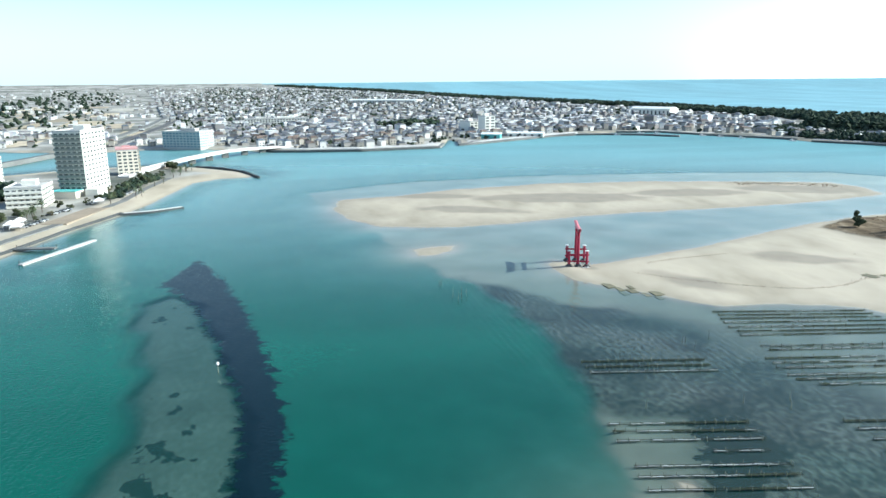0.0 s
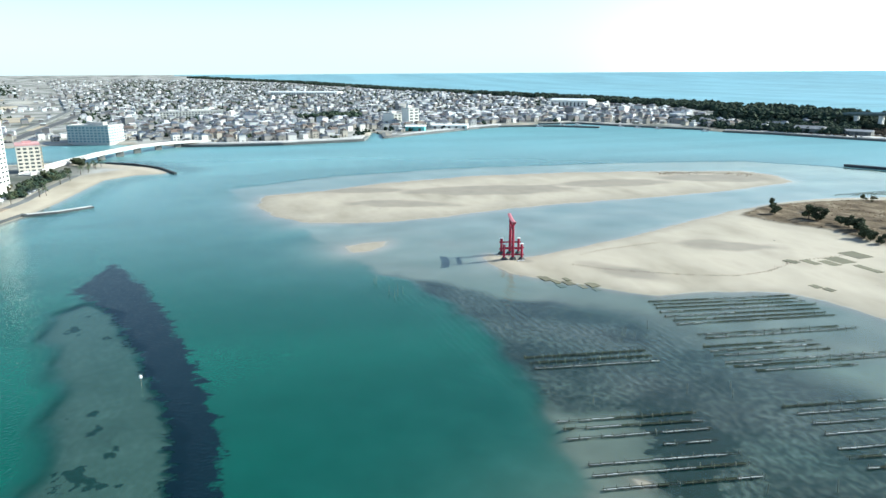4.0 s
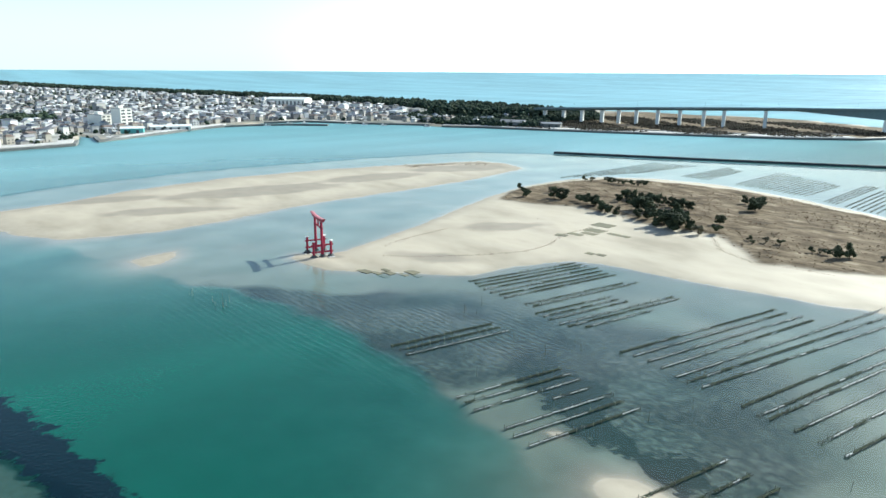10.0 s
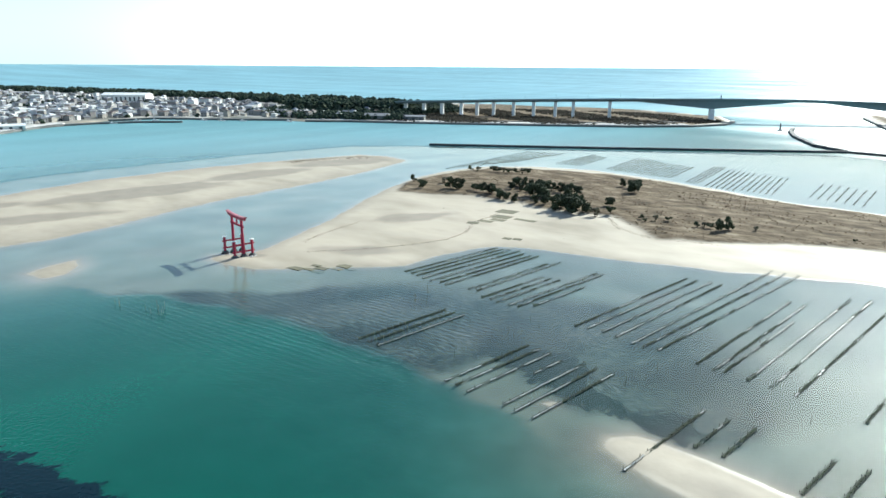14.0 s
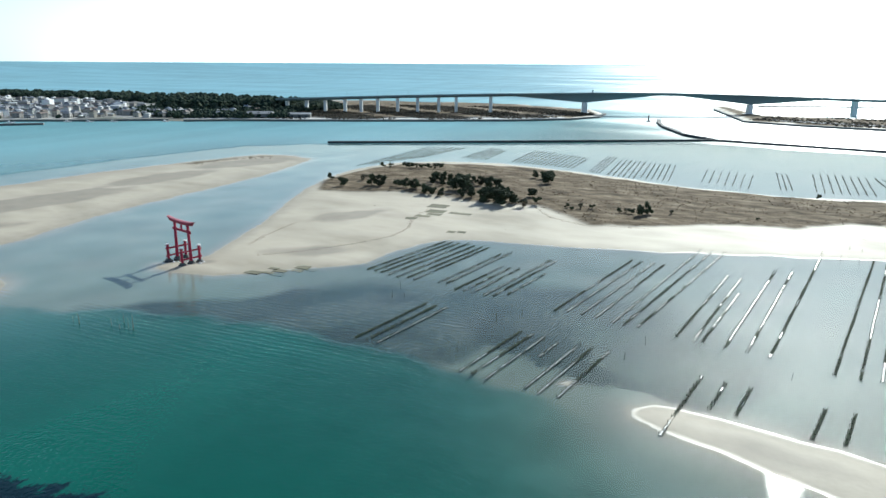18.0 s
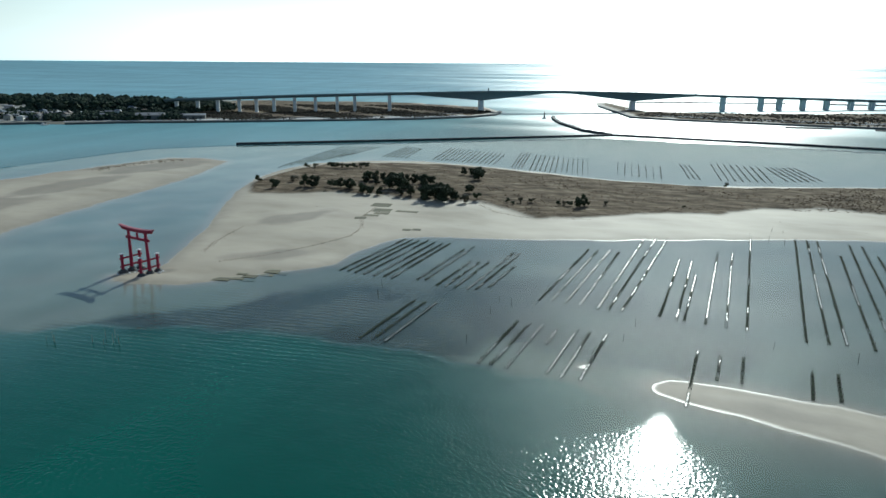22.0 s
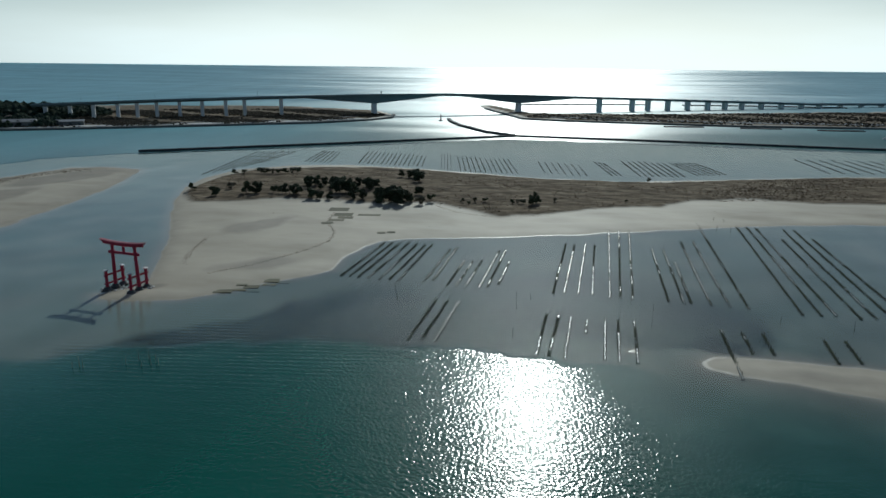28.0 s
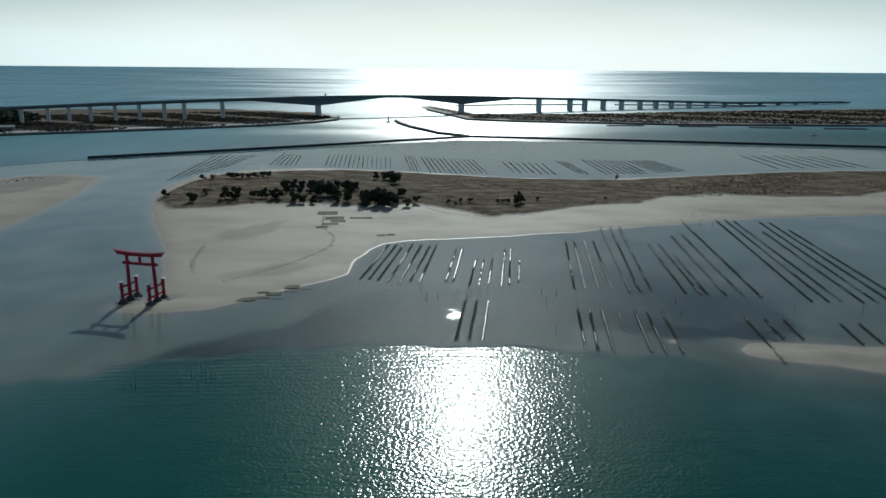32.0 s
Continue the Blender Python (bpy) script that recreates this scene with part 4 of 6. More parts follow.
def sea_bridge():
    b = thing("sea_bridge", "long grey-green girder bridge across the sea inlet on pale concrete piers", "bridge", pose(*BRIDGE_A, 0, 0, BRIDGE_TURN), kind="structure")
    spans = [(-104, 230), (230, 504), (504, 795), (795, 1700)]
    for a, c in spans:
        rings, rim1, rim2, road = [], [], [], []
        n = max(2, int((c - a) / 9))
        for i in range(n + 1):
            k = a + (c - a) * i / n
            t, d = deck_top(k), deck_depth(k)
            rings.append([(k, -5.2, t - 0.9), (k, -4.0, t - d), (k, 4.0, t - d), (k, 5.2, t - 0.9), (k, 10.0, t - 0.5), (k, 10.0, t - 0.2), (k, -10.0, t - 0.2), (k, -10.0, t - 0.5)])
            road.append([(k, -9.5, t - 0.196), (k, 9.5, t - 0.196), (k, 9.5, t - 0.05), (k, -9.5, t - 0.05)])
            for rim, y in ((rim1, -9.8), (rim2, 9.8)):
                rim.append([(k, y - 0.15, t - 0.196), (k, y + 0.15, t - 0.196), (k, y + 0.15, t + 1.0), (k, y - 0.15, t + 1.0)])
        for nm, r, mat in (("girder", rings, DECK_STEEL), ("roadway", road, ASPHALT), ("parapet", rim1, DECK_STEEL), ("parapet", rim2, DECK_STEEL)):
            g = Geo()
            g.sweep(r)
            part(nm, g, mat, b)
    feet = [-88, -58, -29, 2, 27, 53, 84, 115, 148, 175, 229, 795, 866, 901, 946, 992, 1040, 1082, 1124, 1174, 1226, 1280, 1330, 1390, 1450, 1510, 1580]
    for k in feet:
        t = deck_top(k) - deck_depth(k)
        base = max(-2.0, ground_at(*(BRIDGE_A + BRIDGE_D * k).to_2d()) - 1.0)
        p = Geo()
        p.box((k, 0, t - 0.75), (6.8 if k > 700 else 5.0, 9.4, 1.5))
        pier = part("pier", p, PIER_CONCRETE, b)
        for y in (-2.6, 2.6):
            p = Geo()
            p.box((k, y, (base + t - 1.502) / 2), (6.4 if k > 700 else 4.6, 3.6 if k > 700 else 3.2, t - 1.502 - base))
            part("column", p, PIER_CONCRETE, pier)
    for k in (375, 632):
        t = deck_top(k) - deck_depth(k)
        p = Geo()
        p.box((k, 0, (t - 4) / 2), (7.5, 10.5, t + 4), taper=0.9)
        pier = part("main_pier", p, PIER_CONCRETE, b)
        p = Geo()
        p.lathe((k, 0, 0), ((11, -4), (11, 2.0), (10, 2.6)), 18)
        part("pier_base", p, CONCRETE, pier)
    for k in list(range(-92, 1600, 48)):
        p = Geo()
        z = deck_top(k)
        p.tube((k, 9.4, z), (k, 9.4, z + 8), 0.12, 0.07, 6)
        p.tube((k, 9.4, z + 8), (k, 7.4, z + 8.6), 0.07, 0.05, 6)
        p.box((k, 7.1, z + 8.6), (0.35, 0.9, 0.15))
        part("lamp_post", p, DECK_STEEL, b)
    for k, h in ((385, 5.0), (740, 2.5), (1105, 2.5)):
        p = Geo()
        z = deck_top(k)
        p.box((k, -8, z + h / 2), (1.2, 1.2, h))
        p.box((k, -8, z + h), (2.4, 0.4, 1.4))
        part("sign_gantry", p, DECK_STEEL, b)


sea_bridge()


# ---- breakwaters and quays ----
def ridge(name, pts, width, top, bottom, mat, label, category, slope=0.75, rough=0.0, kind="structure"):
    """A long low wall or bank that follows a line of places."""
    path = []
    for (ax, ay), (bx, by) in zip(pts, pts[1:]):
        n = max(1, int(math.hypot(bx - ax, by - ay) / 4.0))
        path += [(ax + (bx - ax) * i / n, ay + (by - ay) * i / n) for i in range(n)]
    path.append(pts[-1])
    rng, rings = random.Random(len(path)), []
    for i, (x, y) in enumerate(path):
        x0, y0 = path[max(0, i - 1)]
        x1, y1 = path[min(len(path) - 1, i + 1)]
        d = math.hypot(x1 - x0, y1 - y0)
        nx, ny = -(y1 - y0) / d, (x1 - x0) / d
        w0, w1 = width / 2, width / 2 * slope
        j = [rough * (rng.random() - 0.5) for _ in range(4)]
        rings.append([(x - nx * (w0 + j[0]), y - ny * (w0 + j[0]), bottom), (x + nx * (w0 + j[1]), y + ny * (w0 + j[1]), bottom),
                      (x + nx * (w1 + j[2]), y + ny * (w1 + j[2]), top + j[0] * 0.4), (x - nx * (w1 + j[3]), y - ny * (w1 + j[3]), top + j[1] * 0.4)])
    g = Geo()
    g.sweep(rings)
    return solid(name, g, mat, label, category, kind=kind)


ridge("breakwater", ((-214, 371), (-66, 463), (78, 557), (124, 587), (294, 560), (562, 513), (1000, 440)), 5.0, 2.0, -3, RUBBLE, "long dark stone training wall across the lagoon", "breakwater", 0.6, 0.6)
ridge("jetty_wall", ((22, 818), (30, 775), (48, 715), (88, 624), (122, 590)), 7.0, 2.6, -4, RUBBLE, "curved dark rubble jetty with a rounded head", "breakwater", 0.6, 1.2)
ridge("harbour_arm", ((-655, 140), (-690, 190), (-702, 225), (-700, 270), (-680, 315), (-641, 356)), 7.0, 2.4, -4, QUAY_STONE, "curved grey concrete harbour arm", "breakwater", 0.85, 0.2)
ridge("beach_groyne", ((-420, -248), (-402, -220), (-370, -195), (-331, -178)), 3.0, 1.3, -3, RUBBLE, "thin dark stone groyne curving from the beach", "groyne", 0.7, 0.4)
ridge("slipway", ((-172, -245), (-177, -228), (-190, -211)), 4.5, 1.1, -3, RUBBLE, "low curved landing wall with dark stained sides", "landing", 0.95, 0.0)
ridge("slipway_top", ((-173, -243), (-177.5, -228), (-190, -211.5)), 3.6, 1.25, 0.9, CONCRETE, "pale concrete top of the landing wall", "landing", 0.95, 0.0)
ridge("sea_wall", ((-20, -288), (-50, -277), (-72, -270), (-92, -265.5), (-122, -259.5), (-150, -251.5), (-174, -245)), 1.6, 1.5, -3, RUBBLE, "dark stained sea wall along the promenade", "sea wall", 0.8, 0.1)


# ---- oyster racks on the flats ----
def unit_box(name, size, mat):
    g = Geo()
    g.box((0, 0, 0), size)
    return g.mesh(name, mat)


def net_mesh(name, mat, seed):
    """A length of sagging, lumpy netting between the rails."""
    rng, g, n = random.Random(seed), Geo(), 7
    rings = []
    for i in range(n):
        x = -1.25 + 2.5 * i / (n - 1)
        h = 0.06 + 0.16 * rng.random()
        wl, wr = 0.14 + 0.20 * rng.random(), 0.14 + 0.20 * rng.random()
        rings.append([(x, -wl, 0), (x, wr, 0), (x, wr * 0.7, h), (x, -wl * 0.7, h)])
    g.sweep(rings)
    return g.mesh(name, mat)


g = Geo()
g.tube((0, 0, -1.0), (0.03, 0.02, 0.95), 0.085, 0.065, 6)
POST_MESHES = [g.mesh("post", POST_WOOD)]
g = Geo()
g.tube((0, 0, -1.0), (-0.08, 0.05, 0.6), 0.08, 0.06, 6)
POST_MESHES.append(g.mesh("post", POST_WOOD))
RAIL_MESH = unit_box("rail", (1.0, 0.085, 0.09), RAIL_WOOD)
DARK_NETS = [net_mesh("net", NET_DARK, i) for i in range(3)]
PALE_NETS = [net_mesh("net", NET_PALE, i + 7) for i in range(3)]


def oyster_rack(x0, y0, x1, y1, pale, full, step, seed, group):
    """Two rails on posts with lengths of net between them."""
    rng = random.Random(seed)
    length, turn = math.hypot(x1 - x0, y1 - y0), math.degrees(math.atan2(y1 - y0, x1 - x0))
    if pale > 0.4:
        label = "low wooden oyster rack with pale shell bags in shallow water"
    elif full < 0.5:
        label = "half-empty wooden oyster rack with bare posts in shallow water"
    else:
        label = "low wooden oyster rack with dark weedy nets in shallow water"
    rack = thing("oyster_rack", label, "oyster rack", pose(x0, y0, 0, 0, 0, turn), group=group)
    for y in (-0.34, 0.34):
        part("rail", RAIL_MESH, None, rack, at=pose(length / 2, y, 0.22) @ Matrix.Diagonal((length, 1, 1, 1)))
    k = 0.4
    while k < length:
        for y in (-0.40, 0.40):
            if rng.random() < 0.93:
                part("post", POST_MESHES[rng.random() < 0.35], None, rack, at=pose(k + 0.3 * rng.random(), y, 0, rng.uniform(-4, 4), rng.uniform(-4, 4), rng.uniform(0, 360)))
        k += step
    k, light = 1.6, rng.random() < pale
    while k < length - 1:
        if rng.random() < 0.25:
            light = rng.random() < pale
        if rng.random() < full:
            part("net", rng.choice(PALE_NETS if light else DARK_NETS), None, rack, at=pose(k, rng.uniform(-0.08, 0.08), 0.08, 0, 0, rng.choice((0, 180))))
        k += 2.85


RACKS_INLET = ((62, 26, 69, 80), (65.5, 26, 72.5, 80), (69, 25, 76, 81), (73, 24, 80, 82), (77.5, 23, 84, 80), (81.5, 24, 88, 79), (85, 23, 91, 80))
RACKS_THIN = ((95, 24, 100, 73), (98, 25, 103, 78))
RACKS_PAIRS = ((104, 20, 108, 56), (107.5, 20, 111.5, 56), (111, 19, 115, 56), (116, 19, 122, 74), (119, 20, 124.5, 74), (123, 24, 126.5, 55))
RACKS_THREE = ((98, -35, 102, 2), (102, -35, 106, 2), (106, -35, 110, 2))
RACKS_EDGE = ((136, -41, 140, -6), (139.5, -41, 144, -7), (144, -42, 148, -7), (151.5, -22, 153, -9), (155, -42, 159, -8), (159, -43, 163, -8), (164, -43, 168, -9))
RACKS_MIDDLE = ((143, 16, 152, 90), (147, 17, 156, 90), (152, 17, 161, 91), (157, 16, 165, 90), (163, 14, 175, 121), (166.5, 13, 180, 121), (171, 14, 185, 122))
RACKS_LONG = ((183, 12, 190, 86), (188, 10, 195, 86), (190.5, 11, 196, 66), (197, 10, 206, 102), (203, 9, 212, 104), (209, 8, 223, 142))
RACKS_EAST = ((225, 4, 242, 139), (231, 4, 247, 139), (236, 5, 251, 138), (243, 3, 256, 114), (248, 3, 264, 137), (254, 7, 269, 136), (259, 6, 271, 117))
RACKS_SPIT = ((190, -50, 194, -13), (198, -32, 200, -14), (204, -32, 206, -15), (220, -36, 223, -17), (226.5, -35, 229, -18))
for rows, pale, full, step, group in (
        (RACKS_INLET, 0.26, 0.95, 3.6, "racks beside the sand inlet"), (RACKS_THIN, 0.95, 0.85, 3.2, "racks beside the sand inlet"), (RACKS_PAIRS, 0.4, 0.85, 3.6, "racks beside the sand inlet"),
        (RACKS_THREE, 0.3, 0.9, 2.6, "racks at the channel edge"), (RACKS_EDGE, 0.75, 0.9, 2.6, "racks at the channel edge"), (RACKS_MIDDLE, 0.7, 0.93, 3.8, "racks on the middle flat"),
        (RACKS_LONG, 0.5, 0.93, 3.8, "racks on the middle flat"), (RACKS_EAST, 0.14, 0.95, 5.0, "long racks on the eastern flat"), (RACKS_SPIT, 0.35, 0.9, 3.2, "racks by the sand spit")):
    for i, r in enumerate(rows):
        oyster_rack(*r, pale * (0.5 + 0.9 * ((i * 7) % 5) / 4), full, step, int(r[0] * 10 + i), group)


def far_rack(x0, y0, x1, y1, dark, seed):
    """A rack behind the island: rails, and its posts and nets as one mass each."""
    rng = random.Random(seed)
    length, turn = math.hypot(x1 - x0, y1 - y0), math.degrees(math.atan2(y1 - y0, x1 - x0))
    rack = thing("oyster_rack", "long dark oyster rack in the lagoon behind the island" if dark > 0.5 else "sparse pale oyster rack in the lagoon behind the island", "oyster rack",
                 pose(x0, y0, 0, 0, 0, turn), group="racks behind the island")
    for y in (-0.2, 0.2):
        part("rail", RAIL_MESH, None, rack, at=pose(length / 2, y, 0.22) @ Matrix.Diagonal((length, 1, 1, 1)))
    posts, nets, k = Geo(), Geo(), 0.5
    while k < length:
        for y in (-0.25, 0.25):
            posts.tube((k, y, -1.2), (k + rng.uniform(-0.08, 0.08), y, 0.45 + 0.3 * rng.random()), 0.06, 0.05, 5)
        if rng.random() < (0.72 if dark > 0.5 else 0.22):
            nets.box((k + 1.9, 0, 0.16), (3.0, 0.30 + 0.15 * rng.random(), 0.14))
        k += 4.2
    nets.box((1.2, 0, 0.16), (1.6, 0.35, 0.14))
    tagged(part("post_line", posts, POST_WOOD, rack), kind="stuff")
    tagged(part("net_line", nets, NET_DARK if dark > 0.3 else NET_PALE, rack), kind="stuff")


BLOCKS = (((-101, 257, -111, 393), (-82, 323, -78, 404), 7, 0.7), ((-49, 338, -54, 414), (-28, 340, -36, 403), 6, 1.0), ((-3, 338, -12, 421), (51, 328, 46, 392), 15, 0.4),
          ((68, 318, 58, 409), (76, 316, 66, 410), 4, 0.2), ((84, 310, 74, 394), (104, 304, 94, 391), 6, 1.0), ((108, 309, 99, 388), (128, 306, 119, 385), 6, 0.4),
          ((149, 312, 145, 372), (180, 300, 178, 363), 7, 0.4), ((199, 306, 193, 382), (206, 306, 200, 375), 3, 1.0), ((220, 306, 217, 391), (253, 308, 251, 386), 8, 0.8),
          ((264, 316, 257, 386), (287, 325, 278, 392), 6, 1.0), ((371, 345, 375, 431), (452, 356, 450, 431), 8, 0.6))
for bi, (a, c, n, dark) in enumerate(BLOCKS):
    for i in range(n):
        t = i / (n - 1)
        rr = [p + (q - p) * t for p, q in zip(a, c)]
        far_rack(*rr, dark + 0.25 * math.sin(i * 2.4 + bi), bi * 40 + i)


# ---- net mats drying on the sand, loose stakes ----
def net_mat(x, y, w, d, turn):
    z = ground_at(x, y)
    rng, rings = random.Random(int(x * 13 + y)), []
    for i in range(6):
        u = -w / 2 + w * i / 5
        e = 0.25 * (rng.random() - 0.5)
        rings.append([(u, -d / 2 + e, -0.5), (u, d / 2 + e, -0.5), (u, d / 2 + e, 0.10 + 0.06 * rng.random()), (u, -d / 2 + e, 0.10 + 0.06 * rng.random())])
    g = Geo()
    g.sweep(rings)
    solid("net_mat", g, MAT_NET, "flat green-brown net mat pegged on the sand", "net mat", group="net mats on the sand", at=pose(x, y, z, 0, 0, turn))


for m in ((30, 147, 11, 9, 6), (36, 133, 10, 8, 6), (39, 125, 8, 5, 6), (36, 118, 8, 4, 6), (33, 111, 6, 4, 20), (50, 134, 12, 3.5, 4), (64, 96, 4, 3, 10), (68.5, 98, 4, 3, 10),
          (25, 1.5, 6.5, 3.6, 8), (33, 8, 5.5, 3.4, 8), (38, 16, 5.5, 4, 8), (35, 4, 5, 2.6, 8), (43, 15, 4, 2.6, 8), (38.5, 11.5, 5, 2.4, 8), (30, 4.0, 5, 2.4, 8), (29, 9, 4, 2, 8)):
    net_mat(*m)


def stake(x, y, h, lean):
    z = ground_at(x, y)
    g = Geo()
    g.tube((0, 0, -0.6), (lean, lean * 0.4, h - z), 0.09, 0.06, 6)
    solid("mooring_stake", g, POST_WOOD, "thin weathered wooden stake standing in the water", "stake", group="stakes in the water", at=pose(x, y, z))


for i, (x, y) in enumerate(((30, -63), (31.5, -61), (32.5, -60), (34, -61.5), (27, -59), (29, -57.5), (25, -62), (12, -66), (13.5, -65), (15, -66), (88, 3), (88.6, 1.6), (130, -2), (173, -12), (130, 11), (129, -28),
                            (176, 2), (215, -4), (236, -8), (246, -12), (135, 8), (92, 4), (86, 12), (233, 150), (238, 148), (229, 128), (236, 128))):
    stake(x, y, 1.8 + 1.4 * ((i * 5) % 7) / 6, 0.3 * math.sin(i * 3.1))


def channel_marker(x, y):
    mk = thing("channel_marker", "slender white marker pole on the sunken bank", "marker", pose(x, y, ground_at(x, y)))
    g = Geo()
    g.tube((0, 0, -0.5), (0, 0, 3.0), 0.09, 0.07, 8)
    part("pole", g, POST_WOOD, mk)
    g = Geo()
    g.lathe((0, 0, 3.0), ((0.15, 0), (0.42, 0.15), (0.42, 0.75), (0.2, 0.95)), 10)
    part("float", g, CAP_WHITE, mk, "white painted top")


channel_marker(89.4, -140.2)


def beacon(x, y):
    b = thing("harbour_beacon", "small dark harbour beacon tower on a stone base", "beacon", pose(x, y, 0))
    g = Geo()
    g.lathe((0, 0, 0), ((3.0, -5), (3.0, 0.8), (2.4, 1.5)), 12)
    part("base", g, CONCRETE, b)
    g = Geo()
    g.lathe((0, 0, 0), ((1.0, 1.4), (0.6, 7.5)), 10)
    part("tower", g, STONE, b)
    g = Geo()
    g.lathe((0, 0, 0), ((1.1, 7.45), (1.1, 7.8), (0.45, 7.9), (0.45, 9.2), (0.1, 9.8)), 10)
    part("lantern", g, STONE, b)


beacon(13, 795)


# ---- trees on the island ----
def clump(g, c, r, rng, flat=0.8):
    """A small uneven tuft."""
    k = len(g.v)
    ring = 5
    g.v.append((c[0] + r * rng.uniform(-0.2, 0.2), c[1], c[2] + r * flat * rng.uniform(0.8, 1.2)))
    for z in (0.25, -0.45):
        for i in range(ring):
            t = 2 * math.pi * (i + rng.random() * 0.7) / ring
            q = r * rng.uniform(0.65, 1.2)
            g.v.append((c[0] + q * math.cos(t), c[1] + q * math.sin(t), c[2] + r * flat * (z + rng.uniform(-0.25, 0.25))))
    for i in range(ring):
        j = (i + 1) % ring
        g.f += [(k, k + 1 + i, k + 1 + j), (k + 1 + i, k + 6 + i, k + 6 + j), (k + 1 + i, k + 6 + j, k + 1 + j)]
    g.f.append(tuple(k + 6 + i for i in range(ring - 1, -1, -1)))


def tree_model(name, label, seed, wide, crown_low, tufts, mat, lobes):
    """A tree one metre tall: tapered trunk, limbs and a crown of many tufts in uneven lobes."""
    rng = random.Random(seed)
    t = thing(name, label, "tree")
    g = Geo()
    bend = (rng.uniform(-0.05, 0.05), rng.uniform(-0.05, 0.05))
    g.tube((0, 0, -0.06), (bend[0], bend[1], 0.3), 0.035, 0.026, 7)
    g.tube((bend[0], bend[1], 0.3), (bend[0] * 0.5, bend[1] * 1.8, 0.8), 0.026, 0.008, 7)
    trunk = part("trunk", g, BARK, t)
    centres = []
    for i in range(lobes):
        a = 2 * math.pi * (i + rng.random()) / lobes
        q = wide * 0.33 * rng.uniform(0.4, 1.15)
        centres.append((q * math.cos(a), q * math.sin(a), rng.uniform(crown_low + 0.14, 0.80), rng.uniform(0.6, 1.0)))
    for cx, cy, cz, _ in centres[:5]:
        g = Geo()
        g.tube((bend[0] * 0.9, bend[1], min(0.5, cz - 0.12)), (cx, cy, cz), 0.015, 0.005, 5)
        part("limb", g, BARK, trunk)
    g = Geo()
    for _ in range(tufts):
        cx, cy, cz, cs = rng.choice(centres)
        d = Vector((rng.gauss(0, 1), rng.gauss(0, 1), rng.gauss(0, 1))).normalized() * rng.random() ** 0.45
        clump(g, (cx + d.x * wide * 0.24 * cs, cy + d.y * wide * 0.24 * cs, max(crown_low, cz + d.z * 0.25 * cs)), wide * rng.uniform(0.052, 0.090), rng)
    part("crown", g, mat, t)
    return t


PINES = [tree_model("pine_tree", "dark green coastal pine with an uneven dense crown on dry grass", 31 + i, 0.86 + 0.10 * i, 0.05, 420, LEAF, 8 + i) for i in range(4)]
BUSHES = [tree_model("shrub_tree", "low dark rounded shrub on the sandy island", 51 + i, 1.15 + 0.15 * i, 0.04, 220, (LEAF, SHRUB)[i % 2], 5 + i) for i in range(3)]
used = set()


def plant(models, k, x, y, h, wide=1.0, turn=0.0, group=""):
    m = pose(x, y, ground_at(x, y), 0, 0, turn) @ Matrix.Diagonal((h * wide, h * wide, h, 1))
    src = models[k % len(models)]
    if src not in used:
        used.add(src)
        src.matrix_basis = m
        return tagged(src, group=group)
    c = src.copy()
    scene.collection.objects.link(c)
    c.matrix_basis = m
    made = {src: c}
    for o in src.children_recursive:
        made[o] = o.copy()
        scene.collection.objects.link(made[o])
        made[o].parent = made[o.parent]
    return tagged(c, group=group)


TALL = ((-37, 181, 8.5), (-31, 182, 8), (16, 193, 8.5), (22, 194, 9), (28, 191, 7.5), (49, 167, 8.5), (54, 171, 10), (60, 167, 10), (65, 172, 8), (57, 178, 9), (48, 175, 8), (61, 245, 8), (140, 178, 7), (137, 173, 6),
        (-53, 172, 6), (68, 196, 5.5), (-14, 185, 6.5), (-8, 184, 6.5), (6, 175, 6.5), (11, 174, 5.5), (17, 174, 5.5), (31, 175, 5.5), (37, 175, 6))
ROW = tuple((-9 + 5.6 * i, 216 + 0.4 * (i % 3), 6.5 + 0.7 * math.sin(i * 2.2)) for i in range(9)) + ((46, 261, 6), (52, 261, 5.5), (56, 261, 6.5), (-5, 205, 5), (3, 203, 5.5), (10, 205, 5), (35, 206, 5.5))
LOW = ((-76, 189, 4.5), (-53, 195, 4), (-18, 184, 5), (-5, 183, 5), (73, 168, 5), (78, 176, 4.5), (-75, 254, 3.6), (-68, 254, 3.6), (-57, 259, 4.6), (-53, 260, 3.8), (-49, 260, 3.8), (-44, 260, 3.8), (-41, 265, 4.0),
       (-36, 266, 4.4), (-33, 268, 4.2), (97, 173, 2.5), (104, 175, 3), (110, 177, 2.5), (126, 173, 2.8), (129, 175, 2.4), (132, 175, 2.8), (221, 277, 3.2), (151, 185, 2.2), (193, 190, 1.6), (-22, 186, 4), (24, 201, 4), (101, 168, 2.0))
for i, (x, y, h) in enumerate(TALL + ROW):
    plant(PINES, i, x, y, h * 0.98, 0.98 + 0.12 * math.sin(i * 1.9), i * 77, "pines on the island")
for i, (x, y, h) in enumerate(LOW):
    plant(BUSHES, i, x, y, h, 1.0 + 0.15 * math.sin(i * 2.3), i * 61, "shrubs on the island")


